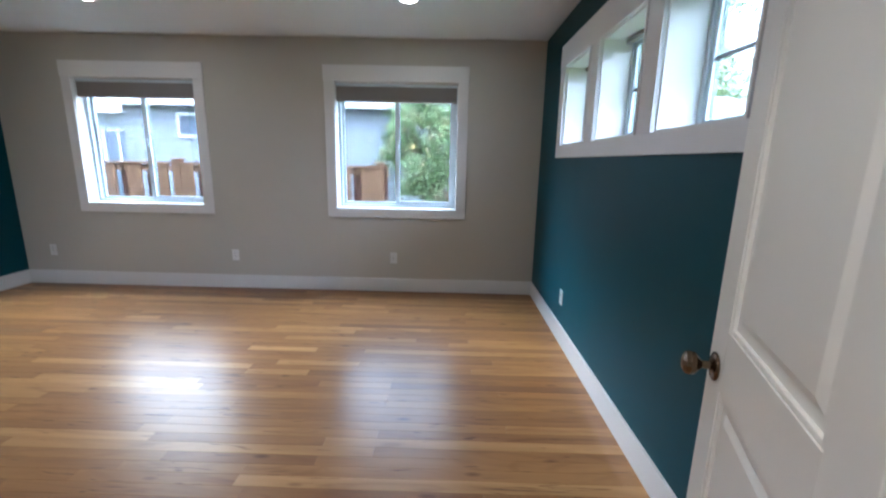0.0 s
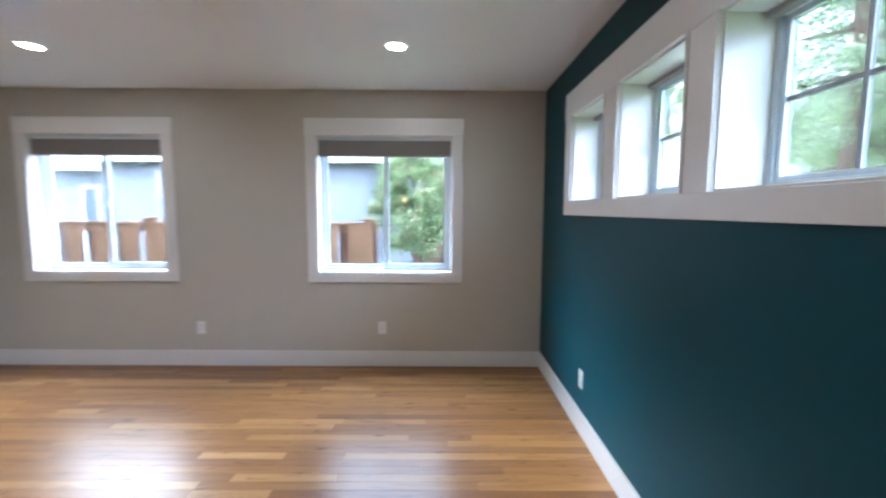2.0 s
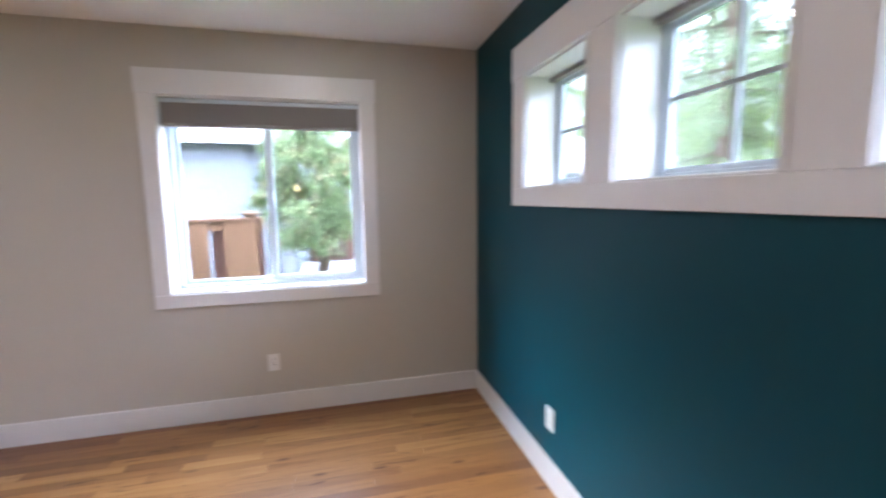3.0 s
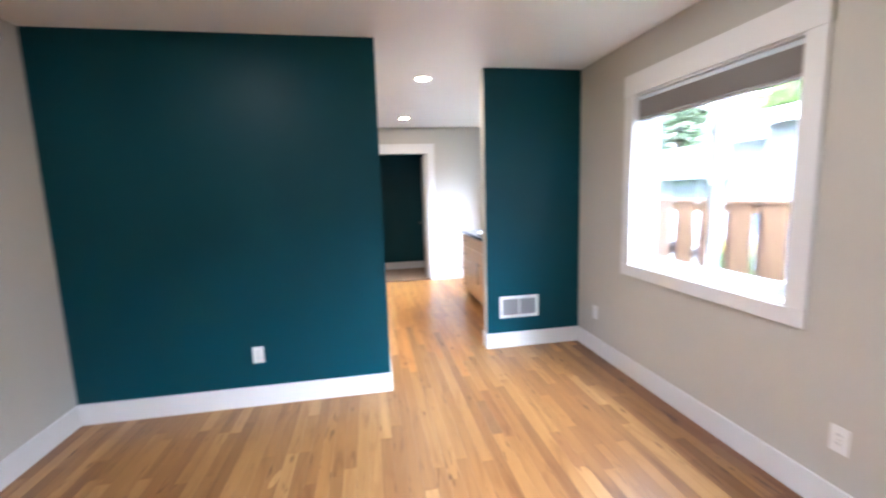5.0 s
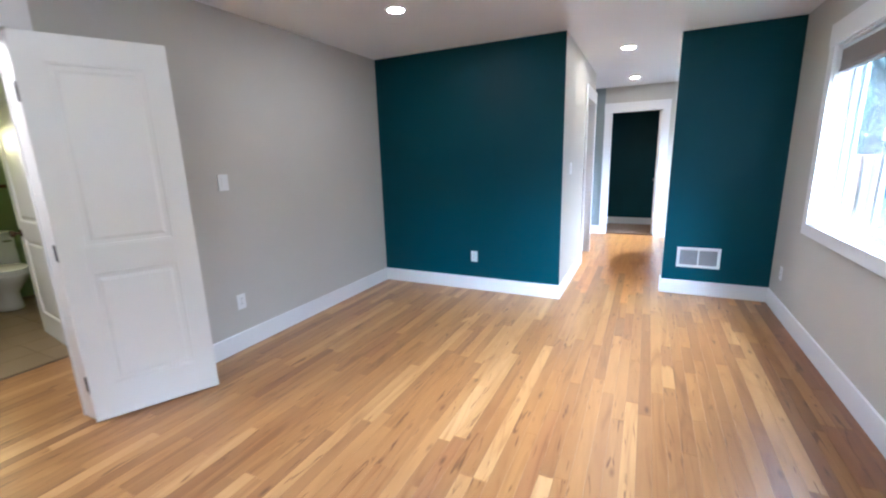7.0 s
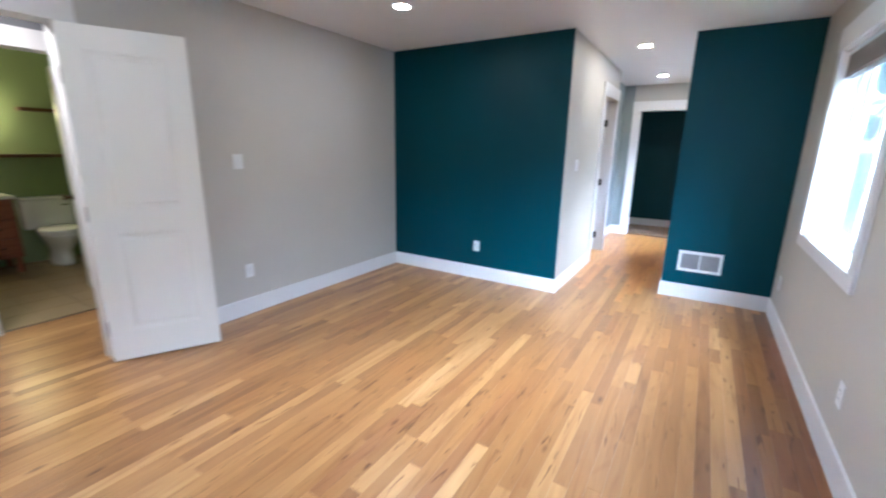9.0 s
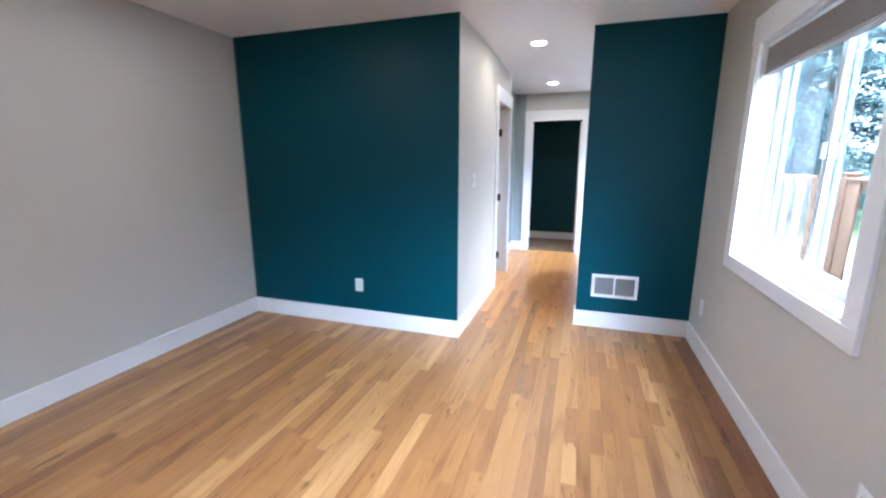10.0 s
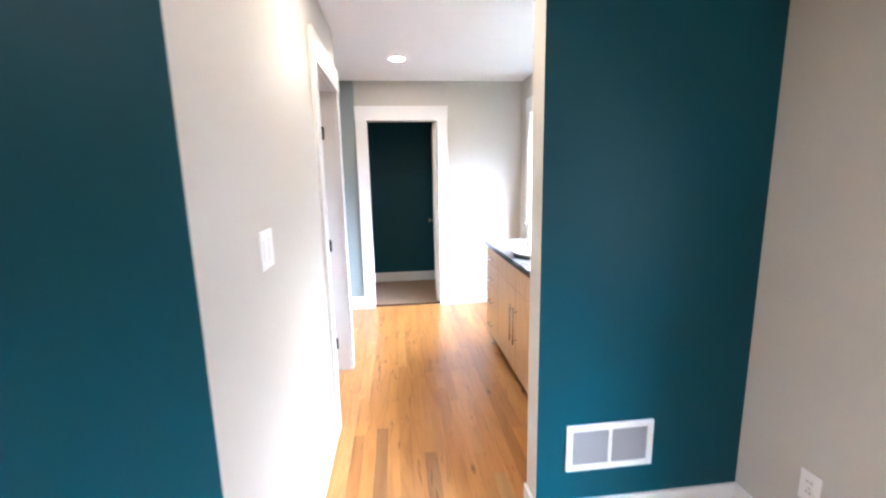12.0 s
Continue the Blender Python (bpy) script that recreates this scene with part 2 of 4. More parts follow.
M_WINDARK = paint("far_window_glass", (0.14, 0.16, 0.20), 0.08, 0.1)
M_CONCRETE = paint("concrete", (0.33, 0.325, 0.315), 0.85, 0.12, 40, 0.002)
M_GRASS = paint("lawn", (0.09, 0.13, 0.03), 0.95, 0.5, 60, 0.02)
M_CARWHITE = paint("car_white", (0.75, 0.76, 0.77), 0.2, 0.01)
M_RUBBER = paint("tyre_rubber", (0.02, 0.02, 0.02), 0.8)
M_PETAL = paint("yellow_petals", (0.80, 0.55, 0.02), 0.6, 0.1, 60, 0.0003)
M_BARK = wood("bark", (0.07, 0.045, 0.03), (0.17, 0.12, 0.085), 0.95, (9, 9, 1.5), 2.0)
M_LEAF = leaf_mat("green_leaves", (0.10, 0.16, 0.05), (0.22, 0.29, 0.10), (0.38, 0.43, 0.16))
M_LEAFR = leaf_mat("reddish_leaves", (0.18, 0.26, 0.12), (0.36, 0.45, 0.22), (0.55, 0.33, 0.22), 0.82)
M_NEEDLE = leaf_mat("conifer_needles", (0.14, 0.19, 0.11), (0.28, 0.34, 0.20), (0.42, 0.48, 0.29))
M_FIR = leaf_mat("blue_fir_needles", (0.05, 0.085, 0.075), (0.11, 0.16, 0.15), (0.20, 0.27, 0.25))


# ---- builders ----
def link(name, bm, mats, parent=None, label="", smooth=False):
    me = bpy.data.meshes.new(name)
    bm.normal_update()
    bm.to_mesh(me)
    bm.free()
    for mt in (mats if isinstance(mats, (list, tuple)) else [mats]):
        me.materials.append(mt)
    if smooth:
        for p in me.polygons:
            p.use_smooth = True
    ob = new(name, me)
    if parent:
        ob.parent = parent
    if label:
        ob["label"] = label
    return ob


def part(name, bm, mat, parent, label="", smooth=False):
    return link(name, bm, mat, parent, label, smooth)


def thing(name, label, category, m=None, group=""):
    ob = new(name)
    ob.empty_display_size = 0.1
    if m is not None:
        ob.matrix_world = m
    return tagged(ob, label, category, group)


def box(bm, x0, x1, y0, y1, z0, z1, bevel=0.0, m=None):
    res = bmesh.ops.create_cube(bm, size=1)
    vs = res["verts"]
    bmesh.ops.scale(bm, vec=(x1 - x0, y1 - y0, z1 - z0), verts=vs)
    bmesh.ops.translate(bm, vec=((x0 + x1) / 2, (y0 + y1) / 2, (z0 + z1) / 2), verts=vs)
    if bevel:
        es = list({e for v in vs for e in v.link_edges})
        r = bmesh.ops.bevel(bm, geom=es, offset=bevel, segments=2, affect="EDGES", profile=0.6)
        vs = list({v for f in r["faces"] for v in f.verts} | {v for v in vs if v.is_valid})
    if m is not None:
        bmesh.ops.transform(bm, matrix=m, verts=vs)
    return vs


def bx(*a, bevel=0.0, m=None):
    bm = bmesh.new()
    box(bm, *a, bevel=bevel, m=m)
    return bm


def cyl(bm, r0, r1, z0, z1, seg=24, m=None, caps=True):
    res = bmesh.ops.create_cone(bm, cap_ends=caps, segments=seg, radius1=r0, radius2=r1, depth=z1 - z0)
    bmesh.ops.translate(bm, vec=(0, 0, (z0 + z1) / 2), verts=res["verts"])
    if m is not None:
        bmesh.ops.transform(bm, matrix=m, verts=res["verts"])
    return res["verts"]


def lathe(bm, profile, seg=28, m=None):
    rings = []
    for r, z in profile:
        rings.append([bm.verts.new((r * math.cos(2 * math.pi * k / seg), r * math.sin(2 * math.pi * k / seg), z)) for k in range(seg)])
    for a, b in zip(rings, rings[1:]):
        for k in range(seg):
            bm.faces.new((a[k], a[(k + 1) % seg], b[(k + 1) % seg], b[k]))
    bm.faces.new(rings[0][::-1])
    bm.faces.new(rings[-1])
    if m is not None:
        bmesh.ops.transform(bm, matrix=m, verts=[v for r in rings for v in r])
    bmesh.ops.recalc_face_normals(bm, faces=bm.faces[:])


def tint(ob, test, slot):
    for p in ob.data.polygons:
        if test(p.normal, p.center):
            p.material_index = slot


def structure(name, bm, mats, label, category):
    return tagged(link(name, bm, mats), label, category, kind="structure")


def wall_boxes(axis, c0, c1, a0, a1, holes, z1=H, z0=0.0):
    """A wall from c0 to c1 across, from a0 to a1 along, with holes (from, to, sill, head)."""
    bm = bmesh.new()

    def put(s, e, lo, hi):
        if e - s < 1e-4 or hi - lo < 1e-4:
            return
        if axis == "y":
            box(bm, s, e, c0, c1, lo, hi)
        else:
            box(bm, c0, c1, s, e, lo, hi)
    at = a0
    for s, e, lo, hi in sorted(holes):
        put(at, s, z0, z1)
        put(s, e, z0, lo)
        put(s, e, hi, z1)
        at = e
    put(at, a1, z0, z1)
    return bm


# ---- the shell of the building ----
WIN_N = [(-3.495, -2.315), (-0.977, 0.214)]
ZS, ZT = 0.857, 2.062
# only the west edge shows; the hidden width is added for daylight
WIN3 = (-7.10, -5.20)
HI = [(3.019, 3.578), (2.256, 2.842), (1.508, 2.090)]
HZ0, HZ1 = 1.482, 2.055
TOP = H + 0.15

nw = structure("wall_north", wall_boxes("y", YN, YN + 0.18, -8.70, XE + 0.22,
               [(a, b, ZS, ZT) for a, b in WIN_N] + [(*WIN3, 0.99, 2.08)], TOP, -0.5), [M_GREIGE, M_SIDING],
               "greige painted wall with two sliding windows", "wall")
tint(nw, lambda n, c: n.y > 0.5, 1)
we = structure("wall_east", wall_boxes("x", XE, XE + 0.22, -3.1, YN, [(a, b, HZ0, HZ1) for a, b in HI], TOP, -0.5),
               [M_TEAL, M_SIDING, M_TRIM, M_GREY, M_GREEN], "teal painted accent wall below a band of high windows", "wall")
tint(we, lambda n, c: n.x > 0.5, 1)
tint(we, lambda n, c: abs(n.x) < 0.5, 2)
DOOR_A, DOOR_B, DOOR_H = -0.665, 0.626, 2.050
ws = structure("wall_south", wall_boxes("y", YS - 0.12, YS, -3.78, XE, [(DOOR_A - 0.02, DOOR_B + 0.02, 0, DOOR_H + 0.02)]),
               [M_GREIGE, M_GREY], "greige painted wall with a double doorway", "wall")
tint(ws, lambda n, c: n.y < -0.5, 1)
ww = structure("wall_west", bx(XW - 0.12, XW, YS, YP, 0, H), [M_GREIGE, M_TEAL], "dark teal painted accent wall", "wall")
tint(ww, lambda n, c: n.x > 0.5, 1)
stub = structure("wall_west_stub", bx(XW2 - 0.12, XW2, YSTUB, YN, 0, H), [M_GREIGE, M_TEAL], "narrow teal wall beside the passage", "wall")
tint(stub, lambda n, c: n.x > 0.5, 1)
PD0, PD1 = -5.885, -5.135
XR, YR = PD0 - 0.096, 2.44      # past the doorway the wall steps back
structure("wall_passage", wall_boxes("y", YP - 0.12, YP, XR, XW - 0.12, [(PD0 - 0.02, PD1 + 0.02, 0, 2.07)]), M_GREIGE,
          "pale greige passage wall with a doorway", "wall")
bm = bmesh.new()
box(bm, XEND, XR + 0.03, YR - 0.14, YR, 0, H)
box(bm, XR, XR + 0.03, YR, YP - 0.125, 0, H)
structure("wall_passage_recess", bm, M_BLUEGREY, "blue-grey wall stepped back at the end of the passage", "wall")
D20, D21 = 2.712, 3.462
structure("wall_passage_end_strip", bx(XEND - 0.12, XEND, 0.47, YP, 0, H), M_BLUEGREY, "narrow blue-grey strip of wall beside the far doorway", "wall")
structure("wall_passage_end", wall_boxes("x", XEND - 0.12, XEND, YP, YN, [(D20 - 0.02, D21 + 0.02, 0, 2.07)]), M_GREIGE,
                     "pale greige end wall with a cased doorway", "wall")
structure("wall_far_room", bx(-8.70, -8.56, 0.47, YN, 0, H), M_TEAL, "dark teal wall of the unlit far room", "wall")
structure("wall_far_room_south", bx(-8.56, XEND - 0.12, 0.47, 0.60, 0, H), M_TEAL, "dark teal side wall of the far room", "wall")
structure("wall_side_room", bx(XEND, XW - 0.12, YS - 0.12, YS, 0, H), M_GREIGE, "plain wall of the side room", "wall")
BD0, BD1 = -1.115, -0.370
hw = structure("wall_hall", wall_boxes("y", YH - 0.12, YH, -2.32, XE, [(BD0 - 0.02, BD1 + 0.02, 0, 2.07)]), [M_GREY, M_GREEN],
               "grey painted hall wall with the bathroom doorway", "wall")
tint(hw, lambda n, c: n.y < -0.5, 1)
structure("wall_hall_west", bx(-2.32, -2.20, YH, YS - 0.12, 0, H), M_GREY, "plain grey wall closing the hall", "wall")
structure("wall_bath_back", bx(-2.0, XE, YB - 0.12, YB, 0, H), M_GREEN, "green painted bathroom wall", "wall")
structure("wall_bath_west", bx(-2.0, -1.88, YB, YH - 0.12, 0, H), M_GREEN, "green painted bathroom side wall", "wall")
structure("wall_bath_east", bx(0.45, 0.57, YB, YH - 0.12, 0, H), M_GREEN, "green painted bathroom side wall", "wall")
# eaves out of view, added to hold back high skylight at the windows
structure("unseen_eave_east", bx(XE + 0.22, XE + 0.95, -3.1, YN + 0.18, H + 0.02, H + 0.15), M_FASCIA, "unseen eave added to shade the high windows", "eave")
structure("unseen_eave_north", bx(-8.70, XE + 0.95, YN + 0.18, YN + 0.33, H + 0.02, H + 0.15), M_FASCIA, "unseen eave added to shade the sliding windows", "eave")
structure("ceiling", bx(-8.70, XE + 0.22, -3.1, YN + 0.18, H, H + 0.15), M_CEIL, "white painted ceiling", "ceiling")


# ---- trim ----
BH, BT = 0.142, 0.014


def baseboard(x0, x1, y0, y1):
    return structure("baseboard", bx(x0, x1, y0, y1, 0.001, BH, bevel=0.003), M_TRIM, "white painted flat baseboard", "baseboard")


baseboard(XW2 + BT, XE - BT, YN - BT, YN)
baseboard(XE - BT, XE, YS, YN)
baseboard(XW + BT, DOOR_A - 0.095, YS, YS + BT)
baseboard(DOOR_B + 0.095, XE - BT, YS, YS + BT)
baseboard(XW, XW + BT, YS, YP + BT)
baseboard(PD1 + 0.10, XW, YP, YP + BT)
baseboard(XEND + BT, XR, YR, YR + BT)
baseboard(XEND, XEND + BT, YR, YP)
baseboard(XW2, XW2 + BT, YSTUB - BT, YN)
baseboard(XW2 - 0.12, XW2, YSTUB - BT, YSTUB)
baseboard(XEND, XEND + BT, D21 + 0.115, YN)
baseboard(-8.56, -8.56 + BT, 0.6, YN)
baseboard(BD1 + 0.10, XE, YH, YH + BT)
baseboard(-2.2, BD0 - 0.10, YH, YH + BT)


def trim_piece(name, a, parent, label="", mat=M_TRIM, bevel=0.003):
    return part(name, bx(*a, bevel=bevel), mat, parent, label)


def cased_opening(name, label, axis, face, side, a0, a1, top, depth, wide=0.092, head=0.147, both=True):
    """Casing boards on the face of a wall round a doorway, and the jamb boards through it. side: +1 or -1, the way the face looks."""
    ob = tagged(new(name), label, "door frame", kind="structure")
    t = 0.019

    def b(nm, s, e, c0, c1, z0, z1):
        c0, c1 = min(c0, c1), max(c0, c1)
        trim_piece(nm, (s, e, c0, c1, z0, z1) if axis == "y" else (c0, c1, s, e, z0, z1), ob)
    faces = [(face, side)] + ([(face - side * depth, -side)] if both else [])
    for f, s in faces:
        b("casing", a0 - wide, a0 + 0.004, f, f + s * t, 0.001, top)
        b("casing", a1 - 0.004, a1 + wide, f, f + s * t, 0.001, top)
        b("head_casing", a0 - wide - 0.004, a1 + wide + 0.004, f, f + s * (t + 0.004), top, top + head)
    b("jamb", a0 - 0.019, a0, face - side * 0.001, face - side * (depth - 0.001), 0.001, top)
    b("jamb", a1, a1 + 0.019, face - side * 0.001, face - side * (depth - 0.001), 0.001, top)
    b("head_jamb", a0 - 0.019, a1 + 0.019, face - side * 0.001, face - side * (depth - 0.001), top, top + 0.019)
    return ob


cased_opening("door_1", "white cased double doorway to the hall", "y", YS, 1, DOOR_A, DOOR_B, DOOR_H, 0.12)
cased_opening("door_2", "white cased doorway in the passage end wall", "x", XEND, 1, D20, D21, 2.048, 0.12, 0.112, 0.147)
cased_opening("door_3", "white cased doorway in the passage side wall", "y", YP, 1, PD0, PD1, 2.050, 0.12)
cased_opening("door_4", "white cased bathroom doorway", "y", YH, 1, BD0, BD1, 2.050, 0.12, 0.095, 0.135)


def leaf_plate(x, s, y0, y1, z, r=0.011):
    """A flat hinge leaf with rounded corners and three screws, on a face at x that looks along s."""
    bm = bmesh.new()
    ring = []
    for cy, cz, a0 in ((y1 - r, z + 0.045 - r, 0), (y0 + r, z + 0.045 - r, 90), (y0 + r, z - 0.045 + r, 180), (y1 - r, z - 0.045 + r, 270)):
        for k in range(5):
            a = radians(a0 + 22.5 * k)
            ring.append((cy + r * math.cos(a), cz + r * math.sin(a)))
    back = [bm.verts.new((x, y, z)) for y, z in ring]
    face = [bm.verts.new((x + s * 0.003, y, z)) for y, z in ring]
    for k in range(len(ring)):
        j = (k + 1) % len(ring)
        bm.faces.new((back[k], back[j], face[j], face[k]))
    bm.faces.new(face)
    bm.faces.new(back[::-1])
    bmesh.ops.recalc_face_normals(bm, faces=bm.faces[:])
    for q in (-0.028, 0.0, 0.028):
        cyl(bm, 0.004, 0.0035, 0.0, 0.001, 10, pose(x + s * 0.003, (y0 + y1) / 2 + (0.006 if q else -0.006), z + q, 0, 90 * s))
    return bm


def panel_door(name, label, wide, high, m, knob=True, knob_at=0.062, mirror=False, knob_mat=M_BRONZE, hinges=True):
    """A two-panel leaf: x from the hinge to the free edge, thickness towards +y, foot at z=0."""
    d = thing(name, label, "door", m)
    th, sw = 0.035, 0.105
    zs = [0.0, 0.195, 0.845, 0.985, high - 0.13, high]
    f = -1 if mirror else 1

    def bb(x0, x1, z0, z1, y0=0.0, y1=th, bevel=0.0015):
        ya, yb = sorted((f * y0, f * y1))
        return bx(x0, x1, ya, yb, z0, z1, bevel=bevel)
    part("stile", bb(0, sw, 0, high), M_DOOR, d)
    part("stile", bb(wide - sw, wide, 0, high), M_DOOR, d)
    part("rail", bb(sw, wide - sw, zs[0], zs[1]), M_DOOR, d)
    part("rail", bb(sw, wide - sw, zs[2], zs[3]), M_DOOR, d)
    part("rail", bb(sw, wide - sw, zs[4], zs[5]), M_DOOR, d)
    for z0, z1 in ((zs[1], zs[2]), (zs[3], zs[4])):
        bm = bmesh.new()
        ya, yb = sorted((f * 0.010, f * 0.025))
        box(bm, sw - 0.004, wide - sw + 0.004, ya, yb, z0 - 0.004, z1 + 0.004)
        for y0, y1 in ((0.0035, 0.012), (0.023, 0.0315)):
            ya, yb = sorted((f * y0, f * y1))
            vs = box(bm, sw + 0.028, wide - sw - 0.028, ya, yb, z0 + 0.028, z1 - 0.028)
            outer = f * (y0 if y0 < 0.02 else y1)
            for v in vs:
                if abs(v.co.y - outer) < 1e-5:
                    v.co.x += 0.022 if v.co.x < wide / 2 else -0.022
                    v.co.z += 0.022 if v.co.z < (z0 + z1) / 2 else -0.022
        part("panel", bm, M_DOOR, d)
        # sticking moulding round the panel, on both faces
        for y0, y1 in ((0.002, 0.012), (0.023, 0.033)):
            ya, yb = sorted((f * y0, f * y1))
            bm = bmesh.new()
            for q in ((sw, sw + 0.012, z0, z1), (wide - sw - 0.012, wide - sw, z0, z1)):
                box(bm, q[0], q[1], ya, yb, q[2], q[3], bevel=0.003)
            for q in ((z0, z0 + 0.012), (z1 - 0.012, z1)):
                box(bm, sw + 0.012, wide - sw - 0.012, ya, yb, q[0], q[1], bevel=0.003)
            part("moulding", bm, M_DOOR, d)
    if knob:
        for side in (1, -1):
            y = th if side > 0 else 0
            rot = pose(wide - knob_at, f * y, 0.885, -90 * side * f, 0, 0)
            bm = bmesh.new()
            lathe(bm, [(0.029, 0), (0.033, 0.002), (0.033, 0.006), (0.026, 0.010), (0.014, 0.013)], 28, rot)
            rose = part("rose", bm, knob_mat, d, "round bronze rose", True)
            bm = bmesh.new()
            lathe(bm, [(0.010, 0.012), (0.009, 0.030), (0.016, 0.036), (0.026, 0.044), (0.0285, 0.054), (0.026, 0.064), (0.018, 0.069), (0.009, 0.071)], 12, rot)
            part("knob", bm, knob_mat, d, "faceted bronze knob")
    if hinges:
        for z in (0.21, 0.965, 1.76):
            bm = leaf_plate(0.0, -1, min(f * 0.002, f * 0.032), max(f * 0.002, f * 0.032), z)
            cyl(bm, 0.006, 0.006, z - 0.046, z + 0.046, 12, pose(-0.003, -f * 0.004, 0))
            part("hinge", bm, M_BLACKMETAL, d, "black butt hinge")
    return d


# leaf folded back against the wall: pin at the west jamb
LW = 0.617
ang = math.degrees(math.atan2(0.279, -0.550))
panel_door("door_leaf", "white two-panel door leaf folded back near the wall", LW, 2.03,
           pose(-0.661, 0.597, 0.012, 0, 0, ang), knob=False, mirror=True)
panel_door("door_leaf", "white two-panel door leaf standing open with bronze knob", 0.612, 2.03,
           pose(0.623, 0.597, 0.012, 0, 0, 70.9), knob=True)
def hinge_leaf(x, s, y0, y1, z):
    return tagged(link("hinge_plate", leaf_plate(x, s, y0, y1, z), M_BLACKMETAL), "black hinge plate let into the white door jamb", "hinge", "door hinges")


# jamb halves of the hinges
for xj, s in ((DOOR_A, 1), (DOOR_B, -1)):
    for z in (0.222, 0.977, 1.772):
        hinge_leaf(xj, s, YS - 0.034, YS - 0.002, z)
panel_door("bathroom_door", "white two-panel bathroom door opened inwards", 0.735, 2.03,
           pose(BD0 + 0.004, YH - 0.118, 0.012, 0, 0, -98), mirror=False, knob_mat=M_BRONZE)
panel_door("side_room_door", "white two-panel door opened into the side room", 0.735, 2.03,
           pose(PD0 + 0.004, YP - 0.118, 0.012, 0, 0, -97), mirror=False, knob_mat=M_STEEL)
for z in (0.222, 0.977, 1.772):
    hinge_leaf(PD0, 1, YP - 0.117, YP - 0.085, z)
panel_door("far_room_door", "white two-panel door opened into the far room", 0.735, 2.03,
           pose(XEND - 0.118, D21 - 0.004, 0.012, 0, 0, 176), mirror=False, knob_mat=M_STEEL, hinges=False)


# ---- windows ----
def picture_frame(bm, x0, x1, y0, y1, z0, z1, w, bevel=0.002, wb=None):
    wb = wb or w
    box(bm, x0, x0 + w, y0, y1, z0, z1, bevel)
    box(bm, x1 - w, x1, y0, y1, z0, z1, bevel)
    box(bm, x0 + w, x1 - w, y0, y1, z0, z0 + wb, bevel)
    box(bm, x0 + w, x1 - w, y0, y1, z1 - w, z1, bevel)


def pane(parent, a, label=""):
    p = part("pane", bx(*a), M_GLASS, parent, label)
    # shadow off, so direct daylight skips the pane's dark tint
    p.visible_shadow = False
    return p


def slider_window(name, label, x0, x1, z0, z1, wide=(0.092, 0.092), head=0.145, apron=0.083, shade=True):
    w = tagged(new(name), label, "window", kind="structure")
    t = 0.019
    # casing boards on the room side
    trim_piece("casing", (x0 - wide[0], x0 + 0.004, YN - t, YN, z0, z1), w)
    trim_piece("casing", (x1 - 0.004, x1 + wide[1], YN - t, YN, z0, z1), w)
    trim_piece("head_casing", (x0 - wide[0] - 0.005, x1 + wide[1] + 0.005, YN - t - 0.004, YN, z1, z1 + head), w)
    trim_piece("apron", (x0 - wide[0], x1 + wide[1], YN - t, YN, z0 - apron, z0), w)
    # lining of the reveal
    d = 0.105
    trim_piece("reveal_board", (x0, x0 + 0.010, YN - 0.004, YN + d, z0 + 0.012, z1 - 0.010), w)
    trim_piece("reveal_board", (x1 - 0.010, x1, YN - 0.004, YN + d, z0 + 0.012, z1 - 0.010), w)
    trim_piece("reveal_board", (x0, x1, YN - 0.004, YN + d, z1 - 0.010, z1), w)
    trim_piece("window_sill", (x0, x1, YN - 0.008, YN + d, z0, z0 + 0.012), w)
    # vinyl frame and two sashes
    bm = bmesh.new()
    a0, a1, b0, b1 = x0, x1, z0, z1
    picture_frame(bm, a0, a1, YN + d, YN + 0.178, b0, b1, 0.034)
    part("window_frame", bm, M_VINYL, w)
    xm = (x0 + x1) / 2
    bm = bmesh.new()
    picture_frame(bm, a0 + 0.030, xm + 0.020, YN + 0.146, YN + 0.170, b0 + 0.030, b1 - 0.030, 0.030)
    s1 = part("sash", bm, M_VINYL, w, "fixed sash")
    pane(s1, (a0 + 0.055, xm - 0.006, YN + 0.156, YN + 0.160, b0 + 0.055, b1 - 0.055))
    bm = bmesh.new()
    picture_frame(bm, xm - 0.024, a1 - 0.030, YN + d + 0.008, YN + d + 0.036, b0 + 0.030, b1 - 0.030, 0.044)
    s2 = part("sash", bm, M_VINYL, w, "sliding sash")
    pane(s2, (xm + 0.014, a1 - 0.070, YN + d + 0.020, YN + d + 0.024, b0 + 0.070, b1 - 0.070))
    bm = bmesh.new()
    box(bm, xm - 0.012, xm + 0.008, YN + d - 0.012, YN + d + 0.008, (b0 + b1) / 2 - 0.035, (b0 + b1) / 2 + 0.035, bevel=0.004)
    part("latch", bm, M_VINYL, s2)
    return w


